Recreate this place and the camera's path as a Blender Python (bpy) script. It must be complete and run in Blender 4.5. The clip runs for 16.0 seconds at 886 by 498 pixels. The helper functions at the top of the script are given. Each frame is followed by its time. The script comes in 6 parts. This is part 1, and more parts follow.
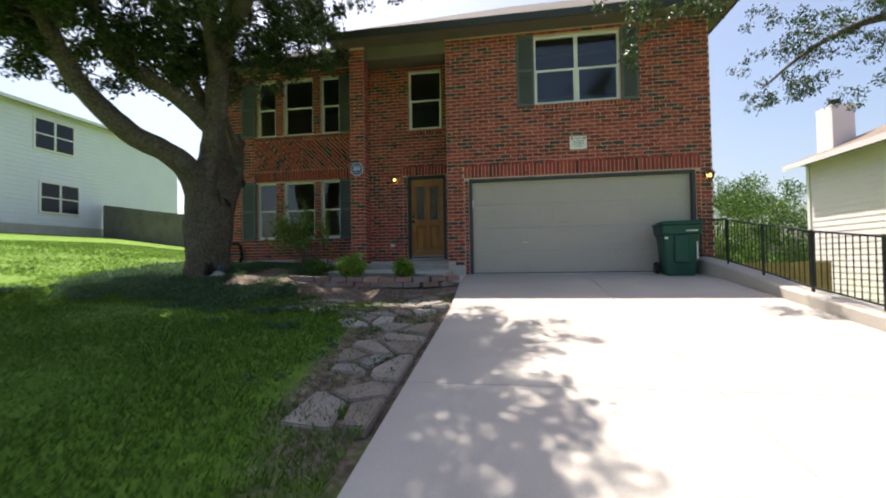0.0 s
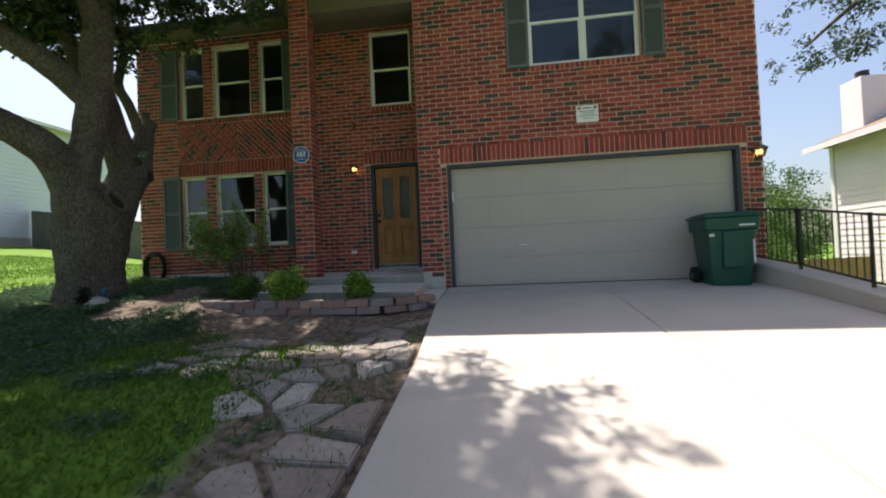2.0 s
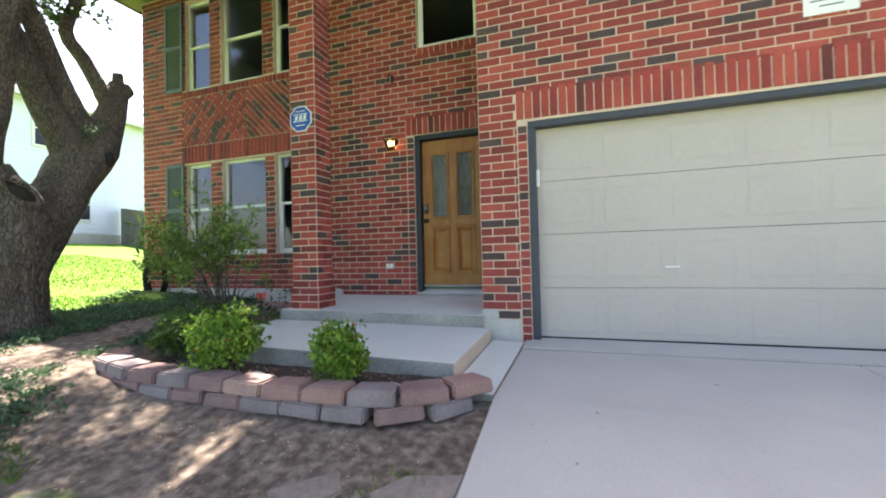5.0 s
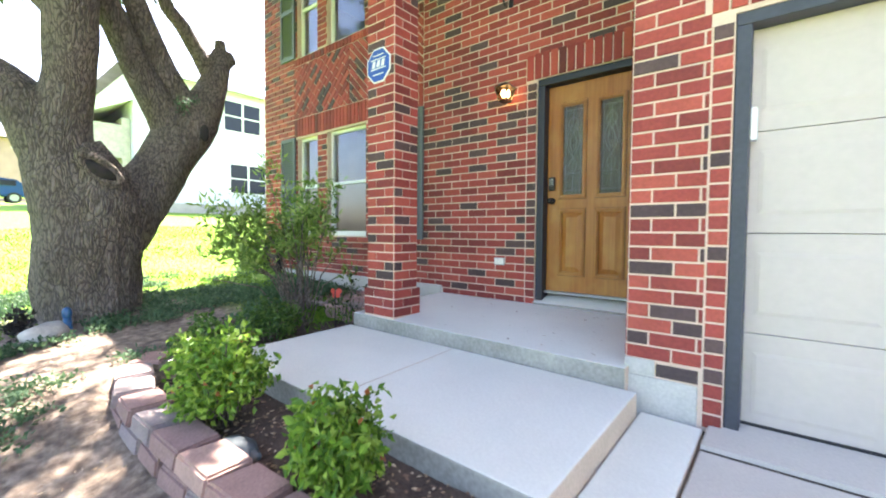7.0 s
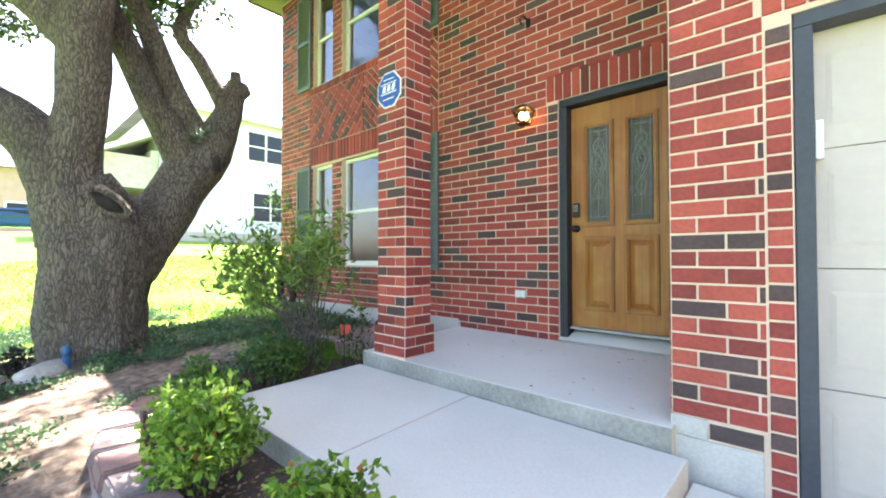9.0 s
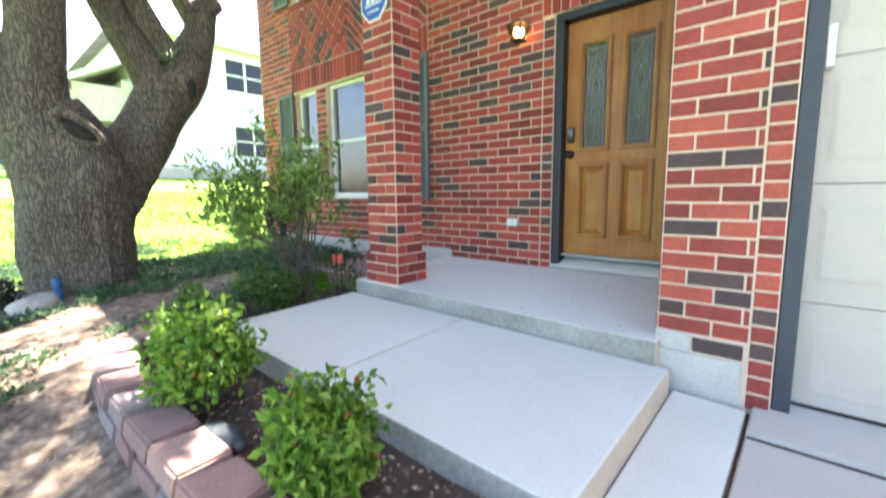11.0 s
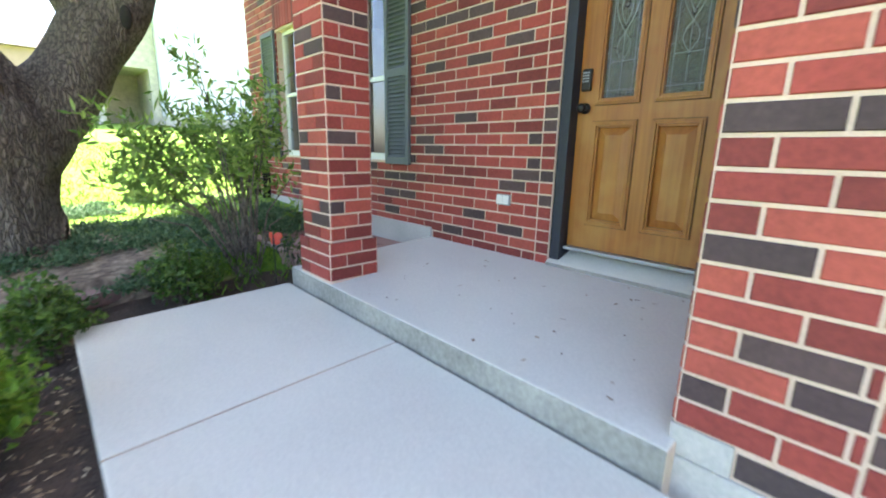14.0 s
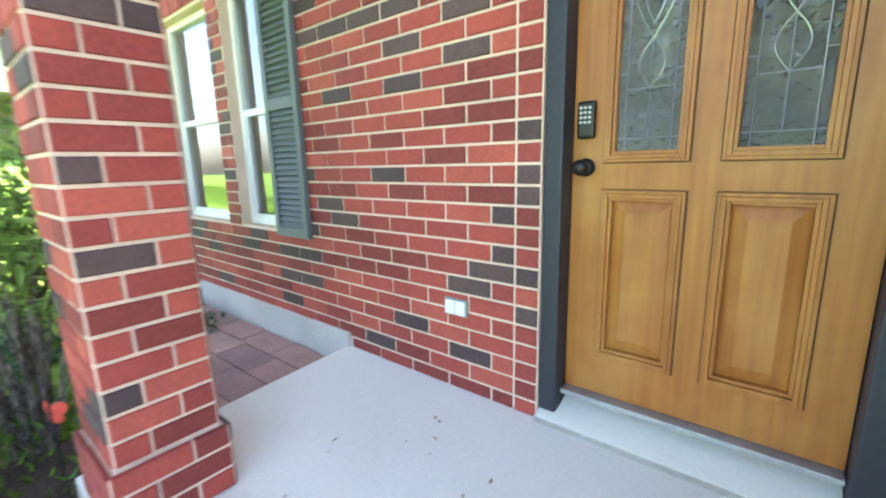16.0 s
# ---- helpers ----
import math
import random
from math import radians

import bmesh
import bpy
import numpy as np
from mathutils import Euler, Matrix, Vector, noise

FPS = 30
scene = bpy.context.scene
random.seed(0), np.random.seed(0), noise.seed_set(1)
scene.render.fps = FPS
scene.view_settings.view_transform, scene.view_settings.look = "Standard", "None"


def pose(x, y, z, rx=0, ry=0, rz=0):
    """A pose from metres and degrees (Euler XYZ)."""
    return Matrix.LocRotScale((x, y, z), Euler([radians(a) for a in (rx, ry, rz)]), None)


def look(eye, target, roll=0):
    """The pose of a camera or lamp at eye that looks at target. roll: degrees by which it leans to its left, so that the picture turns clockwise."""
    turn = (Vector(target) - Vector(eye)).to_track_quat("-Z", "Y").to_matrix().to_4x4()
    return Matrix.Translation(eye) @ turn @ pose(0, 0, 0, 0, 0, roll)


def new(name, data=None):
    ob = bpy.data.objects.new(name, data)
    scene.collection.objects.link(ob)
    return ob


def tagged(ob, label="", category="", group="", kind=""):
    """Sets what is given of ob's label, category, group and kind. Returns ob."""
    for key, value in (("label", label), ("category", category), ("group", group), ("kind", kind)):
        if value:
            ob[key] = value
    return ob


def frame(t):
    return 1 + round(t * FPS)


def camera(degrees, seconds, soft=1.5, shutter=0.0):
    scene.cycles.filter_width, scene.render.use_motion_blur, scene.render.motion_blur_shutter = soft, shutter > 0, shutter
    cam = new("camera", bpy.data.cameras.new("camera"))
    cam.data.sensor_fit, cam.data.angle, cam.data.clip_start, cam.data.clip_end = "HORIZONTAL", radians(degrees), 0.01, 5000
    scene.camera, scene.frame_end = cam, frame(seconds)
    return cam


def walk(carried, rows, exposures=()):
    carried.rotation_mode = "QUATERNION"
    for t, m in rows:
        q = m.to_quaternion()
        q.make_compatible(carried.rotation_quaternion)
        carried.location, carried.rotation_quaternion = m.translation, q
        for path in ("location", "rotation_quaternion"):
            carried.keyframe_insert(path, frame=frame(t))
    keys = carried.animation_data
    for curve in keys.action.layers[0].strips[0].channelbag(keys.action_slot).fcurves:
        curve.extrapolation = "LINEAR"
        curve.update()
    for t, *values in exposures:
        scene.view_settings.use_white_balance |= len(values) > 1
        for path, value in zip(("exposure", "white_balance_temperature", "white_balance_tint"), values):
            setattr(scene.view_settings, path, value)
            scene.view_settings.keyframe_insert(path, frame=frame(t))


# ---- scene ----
cam = camera(92.5, 16.0, soft=1.9, shutter=0.5)
METRES, EYE, TILT, LEAN, TURN = 10.2, 1.457, 0.0, 0.0, 9.1
ROWS = [
    (0.0, 0.0, 0.0, 0.0, 0.02, 1.36, 0.94),
    (0.5, 0.0012, 0.0548, 0.0076, -1.04, 0.01, 2.58),
    (1.0, 0.0097, 0.1106, 0.0149, 0.43, 0.95, 1.28),
    (1.5, 0.0157, 0.1652, 0.0172, -1.5, 1.9, 1.41),
    (2.0, 0.0234, 0.2201, 0.0189, -1.9, 1.1, 2.45),
    (2.5, 0.0302, 0.2735, 0.0249, 0.84, 0.77, 1.35),
    (3.0, 0.0326, 0.3261, 0.0308, 3.66, -0.68, 2.19),
    (3.5, 0.0424, 0.3776, 0.036, 5.93, 1.71, 1.17),
    (6.0, 0.0523, 0.6222, 0.0586, 19.27, -1.19, 0.97),
    (6.5, 0.0531, 0.6598, 0.0647, 27.14, -2.96, -0.61),
    (7.0, 0.0443, 0.6902, 0.0669, 30.47, -2.24, -0.45),
    (7.5, 0.0353, 0.7093, 0.0701, 32.23, -1.1, -0.36),
    (8.0, 0.0343, 0.716, 0.073, 33.48, 1.18, -0.07),
    (10.5, 0.032, 0.7186, 0.0703, 32.28, -0.66, 0.23),
    (11.0, 0.0316, 0.7197, 0.0651, 32.05, -7.42, 0.56),
    (11.5, 0.0314, 0.72, 0.0592, 31.93, -15.96, 0.08),
    (12.0, 0.0306, 0.7214, 0.0562, 31.93, -21.79, 1.04),
    (12.5, 0.0319, 0.7313, 0.0562, 28.34, -20.08, 2.27),
    (13.0, 0.0386, 0.7665, 0.0643, 32.06, -14.71, -2.05),
    (13.5, 0.0356, 0.7977, 0.0671, 36.18, -11.18, -1.97),
    (14.0, 0.0247, 0.8309, 0.0707, 37.73, -12.98, -1.13),
    (14.5, 0.0087, 0.8673, 0.0755, 38.45, -10.35, 0.66),
    (15.0, -0.0082, 0.8961, 0.0894, 41.09, -11.95, -0.09),
    (15.5, -0.0311, 0.9183, 0.0969, 35.7, -10.32, 1.63),
    (16.0, -0.0427, 0.9426, 0.1015, 29.8, -11.5, 1.34),
]
EXPOSURES = [(0.0, 0.8, 6650, 13), (2.0, 0.75, 6600, 13), (3.5, 0.95, 6600, 14), (6.0, 3.2, 6620, 15.5), (8.0, 3.35, 6600, 15), (12.0, 3.3, 6620, 13), (13.6, 3.2, 6560, 12.5), (14.5, 3.55, 6500, 12), (15.5, 3.75, 6420, 11), (16.0, 3.95, 6400, 10.5)]
walk(cam, [(t, pose(0, 0, EYE, TILT, LEAN, TURN) @ pose(METRES * x, METRES * y, METRES * z, 90 + pitch, roll, yaw)) for t, x, y, z, yaw, pitch, roll in ROWS],
     EXPOSURES)

# ---- world and sun ----
SUN = Vector((-0.30, 0.43, 1.0)).normalized()
world = bpy.data.worlds.new("sky")
scene.world = world
world.use_nodes = True
wn = world.node_tree
sky = wn.nodes.new("ShaderNodeTexSky")
sky.sky_type, sky.sun_disc = "NISHITA", False
sky.sun_elevation, sky.sun_rotation = math.asin(SUN.z), math.atan2(SUN.x, SUN.y)
sky.air_density, sky.dust_density, sky.ozone_density = 1.0, 3.0, 1.0
wn.links.new(sky.outputs[0], wn.nodes["Background"].inputs[0])
wn.nodes["Background"].inputs[1].default_value = 0.118
sun = new("sun", bpy.data.lights.new("sun", "SUN"))
sun.data.energy, sun.data.angle, sun.data.color = 5.0, radians(0.55), (1.0, 0.95, 0.87)
sun.matrix_world = look(SUN * 50, (0, 0, 0))


# ---- materials ----
def material(name, base, rough=0.7, spread=0.25, grain=30.0, coarse=1.5, bump=0.15, metal=0.0, pick="", palette=(), spec=0.4, depth=0.004):
    """A surface with fine grain and large blotches over its base colour; pick: 'object' or 'island' varies pieces over a palette."""
    m = bpy.data.materials.new(name)
    m.use_nodes = True
    t = m.node_tree
    n, l = t.nodes, t.links
    b = n["Principled BSDF"]
    b.inputs["Roughness"].default_value, b.inputs["Metallic"].default_value = rough, metal
    b.inputs["Specular IOR Level"].default_value = spec
    g = n.new("ShaderNodeNewGeometry")
    fine, big = n.new("ShaderNodeTexNoise"), n.new("ShaderNodeTexNoise")
    fine.inputs["Scale"].default_value, fine.inputs["Detail"].default_value = grain, 6
    big.inputs["Scale"].default_value, big.inputs["Detail"].default_value = coarse, 5
    for k in (fine, big):
        l.new(g.outputs["Position"], k.inputs["Vector"])
    add = n.new("ShaderNodeMath")
    add.operation = "ADD"
    l.new(fine.outputs["Fac"], add.inputs[0])
    l.new(big.outputs["Fac"], add.inputs[1])
    span = n.new("ShaderNodeMapRange")
    span.inputs["From Min"].default_value, span.inputs["From Max"].default_value = 0.6, 1.4
    span.inputs["To Min"].default_value, span.inputs["To Max"].default_value = 1 - spread, 1 + spread
    l.new(add.outputs[0], span.inputs["Value"])
    mul = n.new("ShaderNodeVectorMath")
    mul.operation = "SCALE"
    l.new(span.outputs[0], mul.inputs["Scale"])
    if pick:
        ramp = n.new("ShaderNodeValToRGB")
        ramp.color_ramp.interpolation = "CONSTANT"
        e = ramp.color_ramp.elements
        while len(e) < len(palette):
            e.new(0.5)
        for i, (at, c) in enumerate(palette):
            e[i].position, e[i].color = at, (*c, 1)
        src = n.new("ShaderNodeObjectInfo").outputs["Random"] if pick == "object" else g.outputs["Random Per Island"]
        l.new(src, ramp.inputs[0])
        l.new(ramp.outputs[0], mul.inputs[0])
    else:
        mul.inputs[0].default_value = base
    l.new(mul.outputs[0], b.inputs["Base Color"])
    if bump:
        bp = n.new("ShaderNodeBump")
        bp.inputs["Strength"].default_value, bp.inputs["Distance"].default_value = bump, depth
        l.new(fine.outputs["Fac"], bp.inputs["Height"])
        l.new(bp.outputs[0], b.inputs["Normal"])
    return m


def glowing(name, color, strength):
    m = bpy.data.materials.new(name)
    m.use_nodes = True
    b = m.node_tree.nodes["Principled BSDF"]
    b.inputs["Base Color"].default_value = (*color, 1)
    b.inputs["Emission Color"].default_value, b.inputs["Emission Strength"].default_value = (*color, 1), strength
    return m


def glass(name, tint, rough=0.02):
    m = bpy.data.materials.new(name)
    m.use_nodes = True
    b = m.node_tree.nodes["Principled BSDF"]
    b.inputs["Base Color"].default_value, b.inputs["Roughness"].default_value = (*tint, 1), rough
    b.inputs["Transmission Weight"].default_value, b.inputs["IOR"].default_value = 1.0, 1.52
    return m


def foliage(name, palette, gloss=0.45, through_light=0.35):
    """Leaves: each blade of its own shade, shiny, letting some light through."""
    m = material(name, (0, 0, 0), gloss, 0.25, 40, 1.2, 0, pick="island", palette=palette, spec=0.35)
    t = m.node_tree
    n, l = t.nodes, t.links
    b = n["Principled BSDF"]
    src = b.inputs["Base Color"].links[0].from_socket
    tr, mix = n.new("ShaderNodeBsdfTranslucent"), n.new("ShaderNodeMixShader")
    l.new(src, tr.inputs[0])
    mix.inputs[0].default_value = through_light
    l.new(b.outputs[0], mix.inputs[1])
    l.new(tr.outputs[0], mix.inputs[2])
    l.new(mix.outputs[0], n["Material Output"].inputs[0])
    return m


REDS = [(0.0, (0.066, 0.040, 0.040)), (0.08, (0.088, 0.052, 0.050)), (0.155, (0.19, 0.034, 0.028)), (0.34, (0.26, 0.045, 0.036)), (0.58, (0.32, 0.056, 0.042)), (0.82, (0.37, 0.075, 0.052))]
BRICK = material("red_brick", (0, 0, 0), 0.75, 0.28, 60, 3.5, 0.5, pick="object", palette=REDS)
BRICK_MESH = material("red_brick_wall", (0, 0, 0), 0.75, 0.28, 60, 3.5, 0.5, pick="island", palette=REDS)
PLAINREDS = [(0.0, (0.12, 0.026, 0.022)), (0.09, (0.24, 0.036, 0.028)), (0.5, (0.33, 0.05, 0.036)), (0.8, (0.38, 0.07, 0.045))]
SOLDIER = material("soldier_brick", (0, 0, 0), 0.75, 0.28, 60, 3.5, 0.5, pick="object", palette=PLAINREDS)
SOLDIER_MESH = material("soldier_brick_joined", (0, 0, 0), 0.75, 0.28, 60, 3.5, 0.5, pick="island", palette=REDS)
DARKBRICK = material("dark_brown_brick", (0.062, 0.042, 0.042), 0.75, 0.28, 60, 3.5, 0.5)
MORTAR = material("mortar", (0.62, 0.47, 0.37), 0.95, 0.2, 120, 4, 0.4)
CONCRETE = material("concrete", (0.50, 0.455, 0.40), 0.85, 0.14, 90, 1.3, 0.25, depth=0.002)
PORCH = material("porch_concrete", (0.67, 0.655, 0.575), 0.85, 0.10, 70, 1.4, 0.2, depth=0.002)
# grey for the slab sides: weathering stain and their shade in one colour
SHADED_WEATHERED = material("shaded_weathered_concrete", (0.30, 0.285, 0.25), 0.92, 0.35, 40, 3.5, 0.4)
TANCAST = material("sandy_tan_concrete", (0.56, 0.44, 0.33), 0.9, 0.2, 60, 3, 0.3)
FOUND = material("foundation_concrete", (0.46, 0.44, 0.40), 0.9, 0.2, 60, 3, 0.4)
DARKGAP = material("dark_joint_soil", (0.05, 0.04, 0.03), 0.95, 0.4, 60, 4, 0.5)
TRIM = material("blue_grey_trim_paint", (0.047, 0.051, 0.066), 0.55, 0.2, 40, 3, 0.15)
DOORTRIM = material("dark_navy_door_paint", (0.024, 0.026, 0.037), 0.5, 0.2, 40, 3, 0.15)
DARKTRIM = material("dark_fascia_paint", (0.045, 0.043, 0.042), 0.6, 0.2, 30, 2, 0.1)
SOFFIT = material("soffit_paint", (0.16, 0.13, 0.10), 0.7, 0.15, 30, 2, 0.1)
SHINGLE = material("roof_shingle", (0.12, 0.105, 0.095), 0.95, 0.4, 45, 1.0, 0.6, depth=0.01)
GARAGE = material("beige_garage_paint", (0.47, 0.41, 0.37), 0.5, 0.06, 25, 1.0, 0.08)
WHITE = material("white_vinyl", (0.78, 0.77, 0.74), 0.45, 0.06, 30, 2, 0.05)
SHUTTER = material("grey_green_shutter", (0.115, 0.13, 0.135), 0.6, 0.15, 50, 3, 0.15)
GLASS = glass("window_glass", (0.80, 0.85, 0.86))
ROOM = material("room_paint", (0.25, 0.23, 0.20), 0.9, 0.1, 10, 1, 0)
BLIND = material("window_blind", (0.62, 0.60, 0.55), 0.8, 0.08, 40, 2, 0.1)
BIN = material("green_plastic", (0.008, 0.075, 0.052), 0.42, 0.15, 80, 3, 0.1)
RUBBER = material("black_rubber", (0.015, 0.015, 0.016), 0.7, 0.2, 40, 3, 0.2)
IRON = material("black_iron", (0.012, 0.012, 0.013), 0.45, 0.25, 60, 4, 0.15)
HARDWARE = material("oil_rubbed_bronze", (0.022, 0.019, 0.018), 0.35, 0.2, 60, 5, 0.05, metal=0.6)


def bark_material():
    """Grey-brown oak bark: upright ridges broken into plates."""
    m = material("oak_bark", (0.185, 0.150, 0.122), 0.95, 0.4, 26, 3.0, 0)
    t = m.node_tree
    n, l = t.nodes, t.links
    g, mp = n.new("ShaderNodeNewGeometry"), n.new("ShaderNodeMapping")
    mp.inputs["Scale"].default_value = (1, 1, 0.30)
    l.new(g.outputs["Position"], mp.inputs[0])
    v, f = n.new("ShaderNodeTexVoronoi"), n.new("ShaderNodeTexNoise")
    v.feature = "DISTANCE_TO_EDGE"
    v.inputs["Scale"].default_value = 30
    f.inputs["Scale"].default_value, f.inputs["Detail"].default_value = 9, 8
    warp = n.new("ShaderNodeVectorMath")
    warp.operation = "MULTIPLY_ADD"
    warp.inputs[1].default_value = (0.16, 0.16, 0.16)
    l.new(mp.outputs[0], f.inputs["Vector"])
    l.new(f.outputs["Color"], warp.inputs[0])
    l.new(mp.outputs[0], warp.inputs[2])
    l.new(warp.outputs[0], v.inputs["Vector"])
    b = n.new("ShaderNodeBump")
    b.inputs["Strength"].default_value, b.inputs["Distance"].default_value = 1.0, 0.06
    l.new(v.outputs["Distance"], b.inputs["Height"])
    l.new(b.outputs[0], n["Principled BSDF"].inputs["Normal"])
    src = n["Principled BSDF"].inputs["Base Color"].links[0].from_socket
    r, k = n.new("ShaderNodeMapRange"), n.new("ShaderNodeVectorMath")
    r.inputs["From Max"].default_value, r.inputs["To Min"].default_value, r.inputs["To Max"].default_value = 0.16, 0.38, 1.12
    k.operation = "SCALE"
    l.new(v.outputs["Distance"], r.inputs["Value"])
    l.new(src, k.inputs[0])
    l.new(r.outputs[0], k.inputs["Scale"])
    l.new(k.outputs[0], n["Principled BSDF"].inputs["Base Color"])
    return m


BARK = bark_material()
CUT = material("cut_wood", (0.028, 0.024, 0.021), 0.95, 0.4, 25, 4, 0.8)
BLOCK = material("wall_block", (0, 0, 0), 0.92, 0.3, 70, 5, 0.6, pick="object", palette=[(0.0, (0.25, 0.155, 0.135)), (0.3, (0.33, 0.195, 0.16)), (0.6, (0.24, 0.19, 0.18)), (0.8, (0.37, 0.235, 0.19))])
STONE = material("flagstone", (0, 0, 0), 0.92, 0.3, 25, 3, 0.6, pick="object", palette=[(0.0, (0.26, 0.21, 0.17)), (0.35, (0.33, 0.275, 0.23)), (0.6, (0.30, 0.26, 0.23)), (0.85, (0.45, 0.40, 0.35))], depth=0.01)
PALE = material("pale_limestone", (0.52, 0.48, 0.42), 0.9, 0.3, 30, 6, 0.5)
SOIL = material("bed_soil", (0.075, 0.05, 0.037), 0.97, 0.5, 45, 5, 1.0, depth=0.02)
SIDING = material("pale_siding", (0.75, 0.76, 0.86), 0.7, 0.05, 20, 1, 0.1)
SIDING_R = material("cream_siding", (0.84, 0.77, 0.79), 0.7, 0.05, 20, 1, 0.1)
DARKPANE = material("dark_screened_pane", (0.012, 0.014, 0.022), 0.25, 0.2, 20, 2, 0)
OLDWOOD = material("grey_fence_wood", (0, 0, 0), 0.95, 0.35, 14, 2, 0.5, pick="island", palette=[(0.0, (0.20, 0.175, 0.15)), (0.4, (0.25, 0.22, 0.19)), (0.7, (0.17, 0.15, 0.13))])
NEWWOOD = material("tan_fence_wood", (0, 0, 0), 0.9, 0.35, 14, 2, 0.5, pick="island", palette=[(0.0, (0.42, 0.27, 0.14)), (0.5, (0.50, 0.33, 0.17)), (0.8, (0.36, 0.23, 0.12))])
METAL = material("galvanised_metal", (0.35, 0.36, 0.37), 0.45, 0.2, 40, 4, 0.1, metal=0.5)
LEAF_OAK = foliage("oak_leaf", [(0.0, (0.030, 0.050, 0.018)), (0.4, (0.045, 0.075, 0.022)), (0.75, (0.075, 0.115, 0.03))], 0.4)
LEAF_LIME = foliage("nandina_leaf", [(0.0, (0.09, 0.19, 0.022)), (0.35, (0.18, 0.32, 0.038)), (0.7, (0.30, 0.43, 0.07)), (0.985, (0.45, 0.15, 0.05))], 0.4, 0.45)
LEAF_MID = foliage("shrub_leaf", [(0.0, (0.05, 0.105, 0.02)), (0.4, (0.09, 0.17, 0.03)), (0.75, (0.15, 0.24, 0.05))], 0.4)
LEAF_WILLOW = foliage("willow_leaf", [(0.0, (0.11, 0.19, 0.04)), (0.4, (0.19, 0.30, 0.06)), (0.75, (0.30, 0.40, 0.11))], 0.45, 0.5)
LEAF_COVER = foliage("ground_cover_leaf", [(0.0, (0.055, 0.11, 0.05)), (0.5, (0.08, 0.15, 0.07)), (0.8, (0.13, 0.21, 0.10))], 0.6)
GRASS = foliage("grass_blade", [(0.0, (0.06, 0.13, 0.011)), (0.4, (0.095, 0.19, 0.015)), (0.8, (0.15, 0.26, 0.024))], 0.6, 0.42)
LITTER = material("dry_leaf_litter", (0, 0, 0), 0.9, 0.3, 60, 4, 0.2, pick="island", palette=[(0.0, (0.28, 0.19, 0.11)), (0.4, (0.42, 0.32, 0.21)), (0.75, (0.18, 0.11, 0.07))])


def wood_material():
    """Honey-stained door wood with upright grain, bleached towards worn patches."""
    m = material("honey_oak_door", (0.42, 0.20, 0.045), 0.42, 0.18, 14, 2.5, 0.15)
    t = m.node_tree
    n, l = t.nodes, t.links
    b = n["Principled BSDF"]
    g, mp, wv = n.new("ShaderNodeNewGeometry"), n.new("ShaderNodeMapping"), n.new("ShaderNodeTexNoise")
    mp.inputs["Scale"].default_value = (38, 38, 1.6)
    wv.inputs["Scale"].default_value, wv.inputs["Detail"].default_value = 1.0, 5
    l.new(g.outputs["Position"], mp.inputs[0])
    l.new(mp.outputs[0], wv.inputs["Vector"])
    patch = n.new("ShaderNodeTexNoise")
    patch.inputs["Scale"].default_value, patch.inputs["Detail"].default_value = 3.2, 8
    l.new(g.outputs["Position"], patch.inputs["Vector"])
    r1, r2, mx = n.new("ShaderNodeValToRGB"), n.new("ShaderNodeValToRGB"), n.new("ShaderNodeMix")
    r1.color_ramp.elements[0].position, r1.color_ramp.elements[0].color = 0.3, (0.25, 0.085, 0.016, 1)
    r1.color_ramp.elements[1].position, r1.color_ramp.elements[1].color = 0.8, (0.40, 0.155, 0.030, 1)
    r2.color_ramp.elements[0].position, r2.color_ramp.elements[1].position = 0.47, 0.72
    mx.data_type = "RGBA"
    l.new(wv.outputs["Fac"], r1.inputs[0])
    l.new(patch.outputs["Fac"], r2.inputs[0])
    fac = n.new("ShaderNodeMath")
    fac.operation = "MULTIPLY"
    fac.inputs[1].default_value = 0.7
    l.new(r2.outputs[0], fac.inputs[0])
    l.new(fac.outputs[0], mx.inputs["Factor"])
    l.new(r1.outputs[0], mx.inputs["A"])
    mx.inputs["B"].default_value = (0.41, 0.205, 0.055, 1)
    l.new(mx.outputs["Result"], b.inputs["Base Color"])
    return m


WOOD = wood_material()
# dark brown for the shade lines painted round the door mouldings
MOULDING_SHADE = material("moulding_shade_line", (0.09, 0.045, 0.018), 0.8, 0.3, 40, 5, 0.2)


